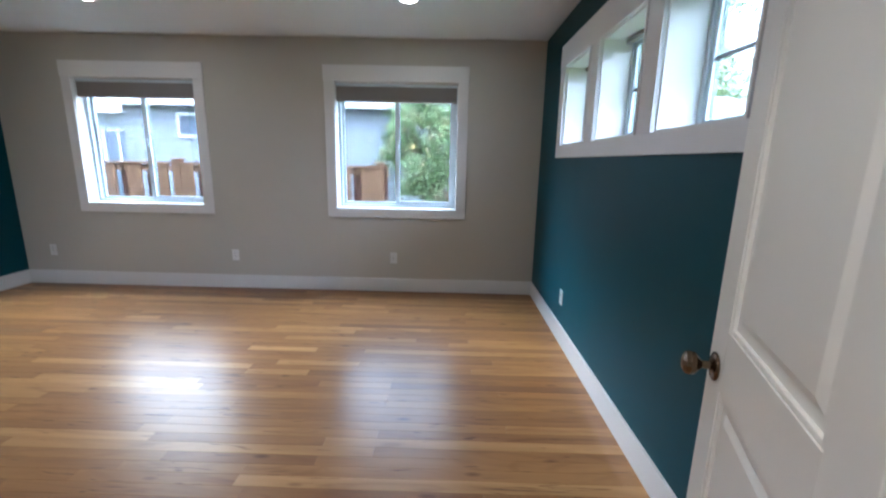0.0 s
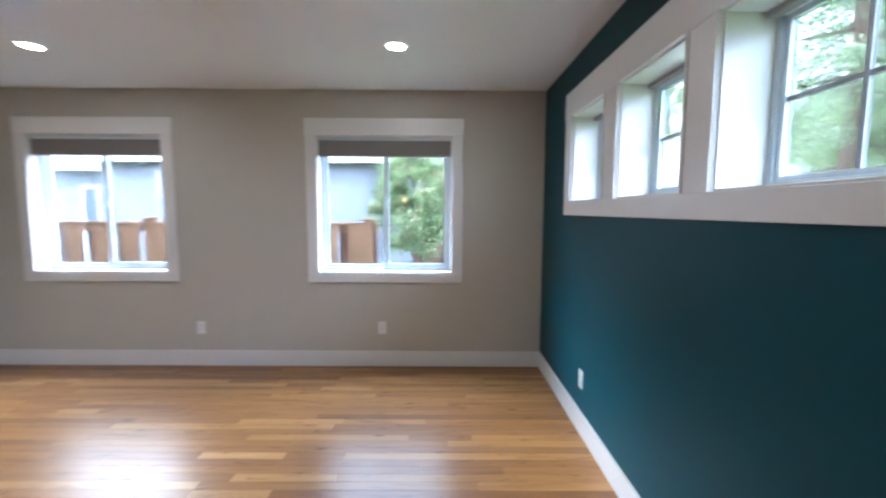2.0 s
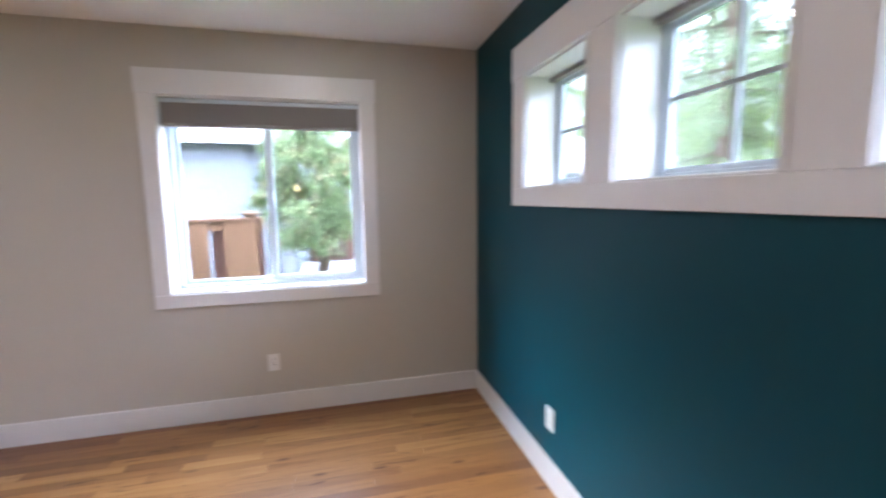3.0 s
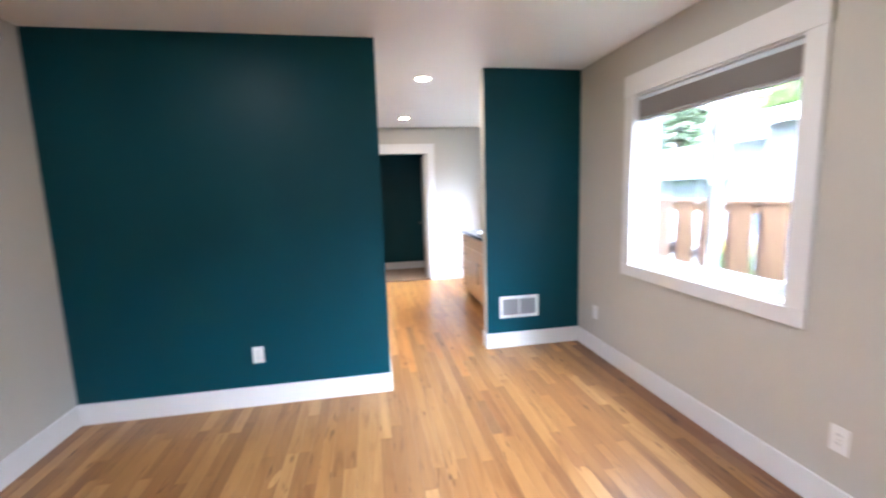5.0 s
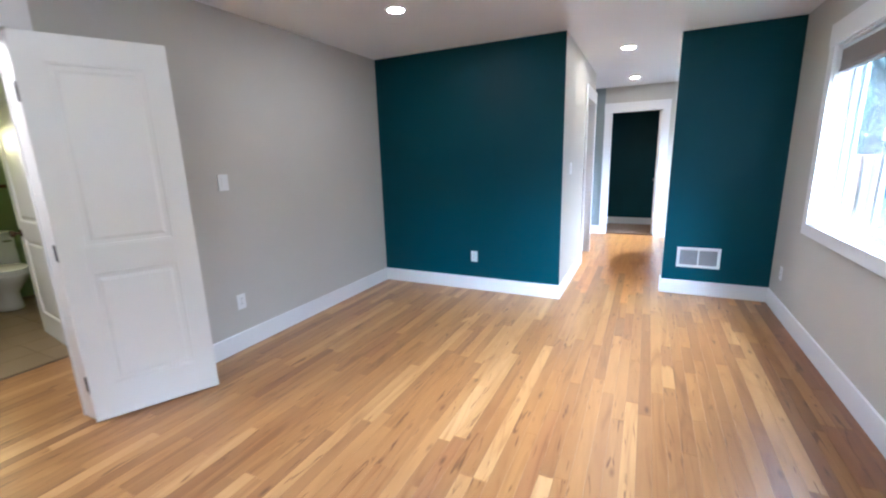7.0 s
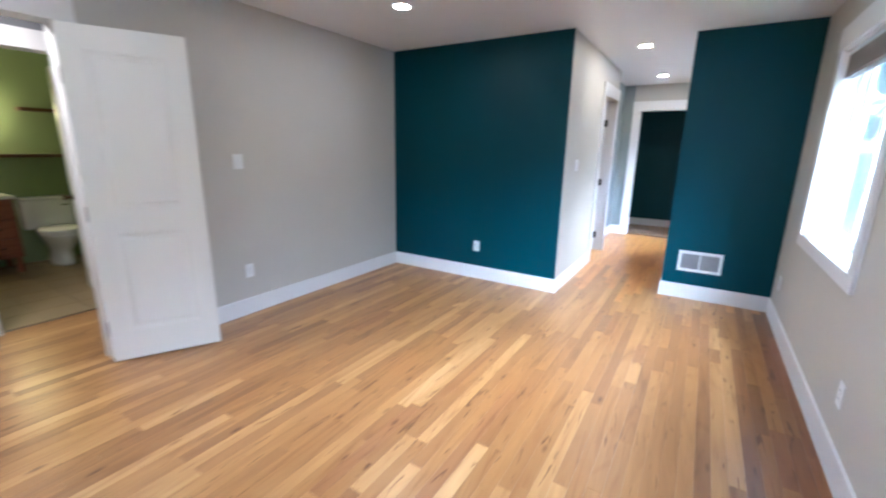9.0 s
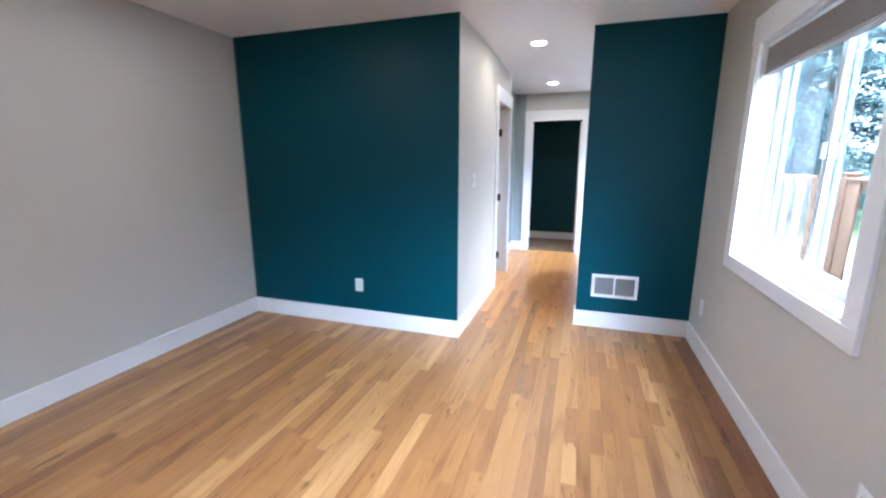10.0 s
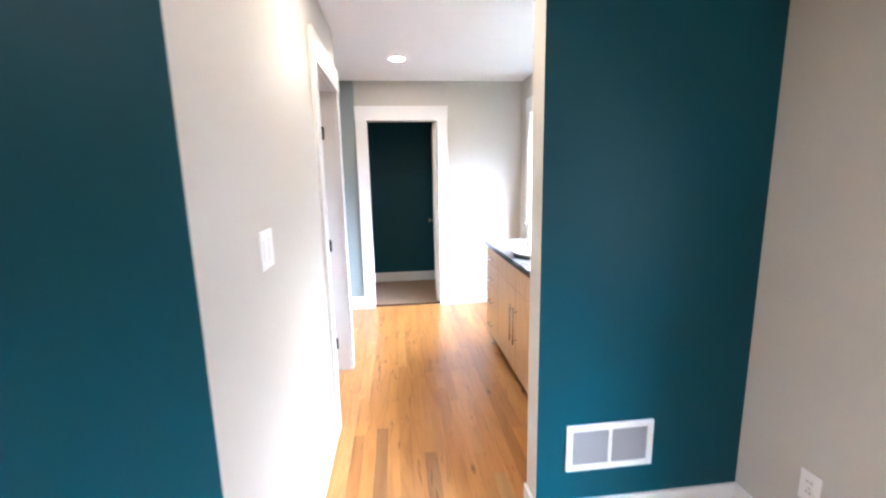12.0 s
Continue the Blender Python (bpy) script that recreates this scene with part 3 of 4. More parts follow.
def cell_shade(x0, x1, z1, drop):
    """A pleated cellular shade drawn up into a stack."""
    s = thing("cellular_shade", "grey-brown cellular shade drawn up under the window head", "blind", None, "window shades")
    part("headrail", bx(x0, x1, YN + 0.022, YN + 0.066, z1 - 0.026, z1, bevel=0.004), M_VINYL, s, "white headrail")
    n = 14
    bm = bmesh.new()
    za, zb = z1 - 0.026, z1 - drop + 0.016
    prof = []
    for k in range(2 * n + 1):
        z = za + (zb - za) * k / (2 * n)
        prof.append((YN + (0.026 if k % 2 else 0.021), z))
    back = [(YN + 0.066, z) for y, z in prof[::-1]]
    ring0 = [bm.verts.new((x0 + 0.003, y, z)) for y, z in prof + back]
    ring1 = [bm.verts.new((x1 - 0.003, y, z)) for y, z in prof + back]
    for k in range(len(ring0)):
        j = (k + 1) % len(ring0)
        bm.faces.new((ring0[k], ring0[j], ring1[j], ring1[k]))
    bm.faces.new(ring0[::-1])
    bm.faces.new(ring1)
    bmesh.ops.recalc_face_normals(bm, faces=bm.faces[:])
    part("pleats", bm, M_SHADE, s, "gathered grey-brown pleats")
    part("bottom_rail", bx(x0 + 0.001, x1 - 0.001, YN + 0.018, YN + 0.068, z1 - drop, z1 - drop + 0.016, bevel=0.004), M_SHADE, s)


for k, (a, b) in enumerate(WIN_N):
    slider_window("window_%d" % (k + 1), "white sliding window with flat white casing", a, b, ZS, ZT)
    cell_shade(a + 0.014, b - 0.014, ZT - 0.012, 0.165)
slider_window("window_3", "bright white window beside the passage vanity", *WIN3, 0.99, 2.08)

# band of three high windows
band = tagged(new("window_4"), "row of three white grid windows high in the teal wall", "window", kind="structure")
tb = 0.019
by0, by1 = HI[2][0] - 0.149, HI[0][1] + 0.149
trim_piece("head_casing", (XE - tb - 0.004, XE, by0 - 0.004, by1 + 0.004, HZ1, 2.229), band)
trim_piece("apron", (XE - tb, XE, by0, by1, 1.389, HZ0), band)
ys = [by1, HI[0][1], HI[0][0], HI[1][1], HI[1][0], HI[2][1], HI[2][0], by0]
for k in range(0, 8, 2):
    trim_piece("casing", (XE - tb, XE, ys[k + 1] - (0.004 if k else 0.0), ys[k] + 0.0, HZ0, HZ1), band)
for y0, y1 in HI:
    # raised bead round the opening, lining boards, frame, grid and glass
    bm = bmesh.new()
    for q in ((y0 - 0.012, y0 + 0.002, HZ0, HZ1 + 0.012), (y1 - 0.002, y1 + 0.012, HZ0, HZ1 + 0.012)):
        box(bm, XE - tb - 0.008, XE - tb + 0.001, q[0], q[1], q[2], q[3], bevel=0.002)
    box(bm, XE - tb - 0.008, XE - tb + 0.001, y0 + 0.002, y1 - 0.002, HZ1, HZ1 + 0.012, bevel=0.002)
    part("bead", bm, M_TRIM, band)
    d = 0.160
    trim_piece("reveal_board", (XE - 0.006, XE + d, y0, y0 + 0.010, HZ0 + 0.010, HZ1 - 0.010), band)
    trim_piece("reveal_board", (XE - 0.006, XE + d, y1 - 0.010, y1, HZ0 + 0.010, HZ1 - 0.010), band)
    trim_piece("reveal_board", (XE - 0.006, XE + d, y0, y1, HZ1 - 0.010, HZ1), band)
    trim_piece("window_sill", (XE - 0.006, XE + d, y0, y1, HZ0, HZ0 + 0.010), band)
    turn = Matrix(((0, -1, 0, 0), (1, 0, 0, 0), (0, 0, 1, 0), (0, 0, 0, 1)))
    bm = bmesh.new()
    picture_frame(bm, y0, y1, -(XE + 0.215), -(XE + d), HZ0, HZ1, 0.030)
    bmesh.ops.transform(bm, matrix=turn, verts=bm.verts[:])
    fr = part("window_frame", bm, M_VINYL, band)
    bm = bmesh.new()
    picture_frame(bm, y0 + 0.026, y1 - 0.026, -(XE + d + 0.040), -(XE + d + 0.012), HZ0 + 0.026, HZ1 - 0.026, 0.022)
    bmesh.ops.transform(bm, matrix=turn, verts=bm.verts[:])
    sa = part("sash", bm, M_VINYL, band)
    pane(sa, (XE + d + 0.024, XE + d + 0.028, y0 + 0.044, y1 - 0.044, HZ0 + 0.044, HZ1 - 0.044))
    ym, zm = (y0 + y1) / 2, HZ0 + (HZ1 - HZ0) * 0.50
    part("glazing_bar", bx(XE + d + 0.018, XE + d + 0.034, ym - 0.007, ym + 0.007, HZ0 + 0.046, HZ1 - 0.046), M_BAR, sa)
    part("glazing_bar", bx(XE + d + 0.0185, XE + d + 0.0335, y0 + 0.046, y1 - 0.046, zm - 0.007, zm + 0.007), M_BAR, sa)
    part("rolled_shade", bx(XE + d - 0.040, XE + d - 0.004, y0 + 0.012, y1 - 0.012, HZ1 - 0.034, HZ1 - 0.011, bevel=0.006), M_SHADE, band, "grey shade rolled up under the head")


# ---- ceiling lamps ----
def downlight(x, y, lit=M_LED):
    lamp = thing("recessed_downlight", "round white recessed downlight, switched on", "ceiling lamp", pose(x, y, H), "downlights")
    bm = bmesh.new()
    lathe(bm, [(0.056, -0.003), (0.060, -0.007), (0.073, -0.005), (0.077, -0.0005), (0.056, -0.0005)], 40)
    part("trim_ring", bm, M_TRIM, lamp, "", True)
    bm = bmesh.new()
    cyl(bm, 0.056, 0.056, -0.005, -0.002, 40)
    part("lens", bm, lit, lamp, "glowing frosted lens")
    return lamp


# the last one is out of view, added to complete the grid's light
for x, y in ((-0.17, 3.43), (-2.50, 3.465), (-2.46, 1.61), (-0.17, 1.61)):
    downlight(x, y)
for x in (-4.62, -6.58):
    downlight(x, 3.05, M_LEDW)


# unseen hall lamp, added to light the open leaf and near floor
hl = thing("hall_fill_light", "unseen round ceiling light added to light the hall and open door leaf", "ceiling lamp", pose(-0.1, -0.03, H))
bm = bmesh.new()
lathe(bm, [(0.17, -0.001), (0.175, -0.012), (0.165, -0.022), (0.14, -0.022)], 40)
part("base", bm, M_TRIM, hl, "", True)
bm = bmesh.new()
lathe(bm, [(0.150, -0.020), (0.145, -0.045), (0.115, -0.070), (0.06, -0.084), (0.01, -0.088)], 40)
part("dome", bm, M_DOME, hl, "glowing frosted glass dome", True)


# ---- outlets, switches, register ----
def wall_plate(name, label, category, m, rocker=False, wide=0.072):
    o = thing(name, label, category, m, "wall plates")
    part("plate", bx(-wide / 2, wide / 2, -0.006, 0, -0.0575, 0.0575, bevel=0.0025), M_PLASTIC, o)
    if rocker:
        n = 1 if wide < 0.1 else 2
        for k in range(n):
            cx = (k - (n - 1) / 2) * 0.046
            bm = bx(cx - 0.0165, cx + 0.0165, -0.009, -0.005, -0.033, 0.033, bevel=0.0015)
            part("rocker", bm, M_PLASTIC, o)
    else:
        for s in (-1, 1):
            bm = bmesh.new()
            cyl(bm, 0.0165, 0.016, -0.001, 0.0025, 24, pose(0, -0.006, s * 0.0195, 90))
            sock = part("socket", bm, M_PLASTIC, o)
            for dx in (-0.0065, 0.0065):
                part("slot", bx(dx - 0.0012, dx + 0.0012, -0.0092, -0.0080, s * 0.0195 - 0.001, s * 0.0195 + 0.009), M_SLOT, sock)
    bm = bmesh.new()
    cyl(bm, 0.003, 0.003, -0.0005, 0.001, 12, pose(0, -0.006, 0, 90))
    if not rocker:
        part("screw", bm, M_STEEL, o)
    else:
        bm.free()
    return o


for x, z in ((-2.05, 0.352), (-0.413, 0.358), (-3.958, 0.360)):
    wall_plate("wall_outlet", "white duplex outlet low on the greige wall", "outlet", pose(x, YN, z))
wall_plate("wall_outlet", "white duplex outlet low on the teal wall", "outlet", pose(XE, 3.279, 0.347, 0, 0, -90))
wall_plate("wall_outlet", "white duplex outlet low on the dark teal wall", "outlet", pose(XW, 1.71, 0.366, 0, 0, 90))
wall_plate("wall_outlet", "white duplex outlet low on the greige wall", "outlet", pose(-1.676, YS, 0.376, 0, 0, 180))
wall_plate("light_switch", "white rocker light switch on the greige wall", "switch", pose(-1.663, YS, 1.276, 0, 0, 180), True, 0.080)
wall_plate("light_switch", "white light switch on the passage wall", "switch", pose(-4.10, YP, 1.258, 0, 0, 180), True, 0.116)


def register(m, wide, high):
    r = thing("air_register", "white metal return air register on the teal wall", "vent", m)
    bm = bmesh.new()
    picture_frame(bm, -wide / 2, wide / 2, -0.012, 0, -high / 2, high / 2, 0.026, 0.003)
    part("frame", bm, M_VENT, r)
    part("divider", bx(-0.007, 0.007, -0.012, -0.001, -high / 2 + 0.026, high / 2 - 0.026, bevel=0.002), M_VENT, r)
    # dark plate in place of the unlit duct behind the slats
    part("backing", bx(-wide / 2 + 0.02, wide / 2 - 0.02, -0.0025, -0.0005, -high / 2 + 0.02, high / 2 - 0.02), M_DUCT, r, "dark plate coloured as the unlit duct")
    n = 17
    me = None
    for half in (-1, 1):
        x0, x1 = (-wide / 2 + 0.026, -0.007) if half < 0 else (0.007, wide / 2 - 0.026)
        for k in range(n):
            z = -high / 2 + 0.030 + (high - 0.060) * k / (n - 1)
            if me is None:
                s = part("slat", bx(-(x1 - x0) / 2, (x1 - x0) / 2, -0.0035, 0.0035, -0.0012, 0.0012, m=pose(0, 0, 0, 35)), M_SLAT, r)
                me = s.data
            else:
                s = new("slat", me)
                s.parent = r
            s.location = ((x0 + x1) / 2, -0.0065, z)
    for sx in (-1, 1):
        bm = bmesh.new()
        cyl(bm, 0.004, 0.004, 0, 0.0015, 12, pose(sx * (wide / 2 - 0.013), -0.012, 0, 90))
        part("screw", bm, M_VENT, r)
    return r


register(pose(XW2, 3.811, 0.378, 0, 0, 90), 0.366, 0.200)


# ---- passage: vanity ----
van = thing("vanity_cabinet", "light maple vanity cabinet with bar pulls", "cabinet", pose(-6.34, YN - 0.002, 0))
VL, VD = 1.93, 0.625
part("carcass", bx(0, VL, -VD + 0.02, 0, 0.09, 0.862), M_MAPLE, van)
part("toe_kick", bx(0.02, VL - 0.02, -VD + 0.085, -0.01, 0.001, 0.09), M_SLOT, van, "dark recessed toe kick")


def front(x0, x1, z0, z1, name, pull):
    f = part(name, bx(x0, x1, -VD, -VD + 0.02, z0, z1, bevel=0.002), M_MAPLE, van)
    bm = bmesh.new()
    if pull == "h":
        xc, zc = (x0 + x1) / 2, (z0 + z1) / 2
        cyl(bm, 0.005, 0.005, -0.06, 0.06, 12, pose(xc, -VD - 0.028, zc, 0, 90))
        for q in (-0.045, 0.045):
            cyl(bm, 0.004, 0.004, 0, 0.028, 10, pose(xc + q, -VD, zc, 90))
    else:
        xc = x0 + 0.035 if pull == "l" else x1 - 0.035
        zc = z1 - 0.24
        cyl(bm, 0.006, 0.006, -0.13, 0.13, 12, pose(xc, -VD - 0.03, zc))
        for q in (-0.1, 0.1):
            cyl(bm, 0.004, 0.004, 0, 0.03, 10, pose(xc, -VD, zc + q, 90))
    part("pull", bm, M_STEEL, f, "brushed metal bar pull", True)


for x0, x1 in ((0.402, 0.887), (0.893, 1.378)):
    part("false_front", bx(x0, x1, -VD, -VD + 0.02, 0.703, 0.852, bevel=0.002), M_MAPLE, van)
for k in range(4):
    zz = [0.10, 0.31, 0.51, 0.70, 0.855]
    front(0.004, 0.396, zz[k] + 0.003, zz[k + 1] - 0.003, "drawer_front", "h")
    front(1.384, VL - 0.004, zz[k] + 0.003, zz[k + 1] - 0.003, "drawer_front", "h")
front(0.402, 0.887, 0.103, 0.697, "cabinet_door", "r")
front(0.893, 1.378, 0.103, 0.697, "cabinet_door", "l")
tagged(link("vanity_worktop", bx(-6.36, -4.385, YN - 0.648, YN - 0.002, 0.862, 0.902, bevel=0.004), M_COUNTER),
       "polished black vanity worktop on the maple cabinet", "countertop")
bm = bmesh.new()
lathe(bm, [(0.14, 0.0), (0.165, 0.010), (0.176, 0.026), (0.172, 0.031), (0.163, 0.027), (0.14, 0.012), (0.09, 0.006), (0.05, 0.004)], 36, pose(-5.60, 3.97, 0.902))
tagged(link("wash_basin", bm, M_CHINA, smooth=True), "round white china basin on the black worktop", "sink")
fa = thing("faucet", "chrome basin faucet on the black worktop", "faucet", pose(-5.98, 4.03, 0.902))
bm = bmesh.new()
lathe(bm, [(0.026, 0), (0.026, 0.01), (0.016, 0.016), (0.014, 0.20), (0.010, 0.21)], 20)
part("body", bm, M_STEEL, fa, "", True)
bm = bmesh.new()
cyl(bm, 0.010, 0.009, 0, 0.15, 16, pose(0, 0, 0.19, 90, 0, 60))
part("spout", bm, M_STEEL, fa, "", True)
bm = bmesh.new()
box(bm, -0.008, 0.008, -0.008, 0.05, 0.212, 0.222, bevel=0.003)
part("lever", bm, M_STEEL, fa)


# ---- bathroom ----
def toilet(m):
    t = thing("toilet", "white china toilet with closed lid against the green wall", "toilet", m)
    # y towards the front of the bowl, back of the tank at y=0
    bm = bmesh.new()
    vs = box(bm, -0.225, 0.225, 0.01, 0.20, 0.40, 0.735, bevel=0.025)
    part("tank", bm, M_CHINA, t, "", True)
    part("tank_lid", bx(-0.235, 0.235, 0.002, 0.212, 0.735, 0.765, bevel=0.010), M_CHINA, t)

    def oval(sx, sy, cy, z, seg=28):
        return [((sx * math.cos(2 * math.pi * k / seg)), cy + sy * math.sin(2 * math.pi * k / seg), z) for k in range(seg)]

    def loft(rings):
        b = bmesh.new()
        rs = [[b.verts.new(p) for p in r] for r in rings]
        for p, q in zip(rs, rs[1:]):
            for k in range(len(p)):
                b.faces.new((p[k], p[(k + 1) % len(p)], q[(k + 1) % len(p)], q[k]))
        b.faces.new(rs[0][::-1])
        b.faces.new(rs[-1])
        return b
    part("bowl", loft([oval(0.115, 0.20, 0.34, 0.001), oval(0.11, 0.19, 0.34, 0.05), oval(0.10, 0.17, 0.36, 0.17), oval(0.145, 0.215, 0.42, 0.27),
                       oval(0.185, 0.245, 0.45, 0.36), oval(0.19, 0.25, 0.45, 0.395)]), M_CHINA, t, "", True)
    part("seat", loft([oval(0.192, 0.250, 0.455, 0.396), oval(0.198, 0.256, 0.455, 0.406), oval(0.192, 0.250, 0.455, 0.416)]), M_CHINA, t, "", True)
    part("lid", loft([oval(0.190, 0.248, 0.455, 0.417), oval(0.196, 0.254, 0.455, 0.430), oval(0.170, 0.228, 0.455, 0.440)]), M_CHINA, t, "", True)
    bm = bmesh.new()
    box(bm, -0.19, -0.12, 0.205, 0.222, 0.66, 0.675, bevel=0.004)
    part("flush_lever", bm, M_STEEL, t)
    return t


toilet(pose(-1.34, YB + 0.005, 0.012))
bv = thing("bathroom_vanity", "red-brown wooden vanity with a white top", "cabinet", pose(-1.0, YB + 0.002, 0.011))
part("carcass", bx(0, 0.80, 0, 0.47, 0.17, 0.80), M_REDWOOD, bv)
for k in range(3):
    f = part("drawer_front", bx(0.012, 0.30, 0.47, 0.488, 0.19 + 0.20 * k, 0.38 + 0.20 * k, bevel=0.002), M_REDWOOD, bv)
    bm = bmesh.new()
    cyl(bm, 0.010, 0.013, 0, 0.022, 16, pose(0.156, 0.488, 0.285 + 0.20 * k, -90))
    part("knob", bm, M_BLACKMETAL, f)
part("cabinet_door", bx(0.308, 0.79, 0.47, 0.488, 0.19, 0.78, bevel=0.002), M_REDWOOD, bv)
for lx in (0.02, 0.73):
    for ly in (0.02, 0.40):
        part("leg", bx(lx, lx + 0.05, ly, ly + 0.05, 0.0, 0.17), M_REDWOOD, bv)
part("top", bx(-0.012, 0.812, 0, 0.50, 0.80, 0.832, bevel=0.004), M_CHINA, bv, "white vanity top")
for nm, x0, x1, z in (("wall_shelf", -1.62, -1.00, 1.225), ("wall_shelf", -1.66, -1.29, 1.735)):
    tagged(link(nm, bx(x0, x1, YB, YB + 0.15, z, z + 0.035, bevel=0.002), M_WALNUT), "dark brown floating shelf on the green wall", "shelf", "bathroom shelves")
sc = thing("wall_sconce", "bronze bathroom wall lamp with a glowing glass shade", "wall lamp", pose(-0.88, YB, 1.74))
bm = bmesh.new()
cyl(bm, 0.055, 0.05, 0, 0.02, 24, pose(0, 0, 0.05, -90))
part("backplate", bm, M_BRONZE, sc)
bm = bmesh.new()
cyl(bm, 0.010, 0.010, 0, 0.10, 12, pose(0, 0, 0.05, -90))
part("arm", bm, M_BRONZE, sc)
bm = bmesh.new()
lathe(bm, [(0.022, 0.03), (0.035, 0.0), (0.055, -0.07), (0.062, -0.115), (0.05, -0.115)], 24, pose(0, 0.10, 0.02))
part("glass_shade", bm, M_BULB, sc, "lit frosted glass shade", True)

# carpet of the far room and tiles of the bathroom
structure("floor_carpet", bx(-8.56, XEND - 0.055, 0.60, YN, -0.02, 0.012), M_CARPET, "brown short-pile carpet", "carpet")
structure("threshold", bx(XEND - 0.075, XEND - 0.045, D20, D21, 0.001, 0.014, bevel=0.003), M_WALNUT, "dark wooden threshold strip", "threshold")
bath_floor = structure("floor_bathroom", bx(-1.88, 0.45, YB, YH - 0.055, -0.02, 0.006), M_GROUT, "beige tiled bathroom floor", "floor")
me = None
ts = 0.305
for i in range(7):
    for j in range(8):
        x, y = -1.72 + i * (ts + 0.004), YH - 0.055 - 0.153 - j * (ts + 0.004)
        if y - ts / 2 < YB or x + ts / 2 > 0.45:
            continue
        if me is None:
            t = part("tile", bx(-ts / 2, ts / 2, -ts / 2, ts / 2, 0.0, 0.006, bevel=0.0015), M_TILE, bath_floor)
            me = t.data
        else:
            t = new("tile", me)
            t.parent = bath_floor
        t.location = (x, y, 0.005)


# ---- outside ----
GZ = -0.45
structure("ground", bx(-900, 900, -900, 900, GZ - 0.3, GZ), M_GRASS, "green lawn around the houses", "ground")
structure("pavement", bx(-0.75, 9.5, 6.6, 11.3, GZ, 0.04), M_CONCRETE, "raised pale concrete patio", "patio")
structure("driveway", bx(-13.2, -8.4, 6.6, 12.6, GZ + 0.002, GZ + 0.012), M_CONCRETE, "pale concrete driveway", "driveway")


def fence(name, label, x0, x1, y, top, mat, back, posts, step=0.385, bw=0.235, bb=0.125, m=None):
    """Boards nailed in turn to the front and the back of the rails."""
    f = thing(name, label, "fence", m)
    me_f = me_b = None
    x, k = x0, 0
    while x + step < x1 + 0.02:
        b = new("board", me_f) if me_f else part("board", bx(0, bw, 0, 0.018, GZ + 0.04 - top, -0.045, bevel=0.002), mat, f)
        b.parent, b.location, me_f = f, (x, y - 0.045, top), b.data
        b = new("board", me_b) if me_b else part("board", bx(0, bb, 0, 0.018, GZ + 0.04 - top, -0.045, bevel=0.002), back, f)
        b.parent, b.location, me_b = f, (x + bw + (step - bw - bb) * 0.8, y + 0.027, top), b.data
        x += step
    for z in (GZ + 0.3, top - 0.10):
        part("rail", bx(x0, x1, y - 0.027, y + 0.027, z - 0.045, z + 0.045), mat, f)
    part("cap_rail", bx(x0, x1, y - 0.06, y + 0.06, top - 0.045, top - 0.01, bevel=0.004), mat, f)
    for px in posts:
        p = part("post", bx(px - 0.055, px + 0.055, y - 0.055, y + 0.055, GZ, top + 0.02), mat, f)
        part("post_cap", bx(px - 0.075, px + 0.075, y - 0.075, y + 0.075, top + 0.02, top + 0.05, bevel=0.012), mat, p)
    return f


# boards on the back of these rails are darker than the front ones
fence("fence", "cedar board fence with capped posts beside the house", -10.005, -0.76, 6.4, 1.26, M_FENCE, M_FENCE2, (-9.4, -6.6, -3.86, -0.875))
fence("fence", "dark brown board fence behind the bush", -0.6, 10.5, 11.4, 1.06, M_FENCE2, M_FENCE2, (-0.5, 2.0, 4.5, 7.0, 9.5))


def lap_siding(bm, x0, x1, y, z0, z1, step=0.14):
    z = z0
    while z < z1:
        h = min(step, z1 - z)
        vs = [bm.verts.new(p) for p in ((x0, y - 0.014, z), (x1, y - 0.014, z), (x1, y - 0.004, z + h), (x0, y - 0.004, z + h), (x0, y, z), (x1, y, z))]
        bm.faces.new((vs[0], vs[1], vs[2], vs[3]))
        bm.faces.new((vs[4], vs[5], vs[1], vs[0]))
        z += step


def house_window(parent, x0, x1, z0, z1, y, mat=M_WINDARK):
    w = part("window", bx(x0, x1, y - 0.03, y - 0.026, z0, z1), mat, parent, "dark glazed window with white frame")
    bm = bmesh.new()
    picture_frame(bm, x0 - 0.045, x1 + 0.045, y - 0.055, y - 0.022, z0 - 0.045, z1 + 0.045, 0.05)
    part("frame", bm, M_FASCIA, w)
    part("mullion", bx((x0 + x1) / 2 - 0.025, (x0 + x1) / 2 + 0.025, y - 0.05, y - 0.023, z0, z1), M_FASCIA, w)


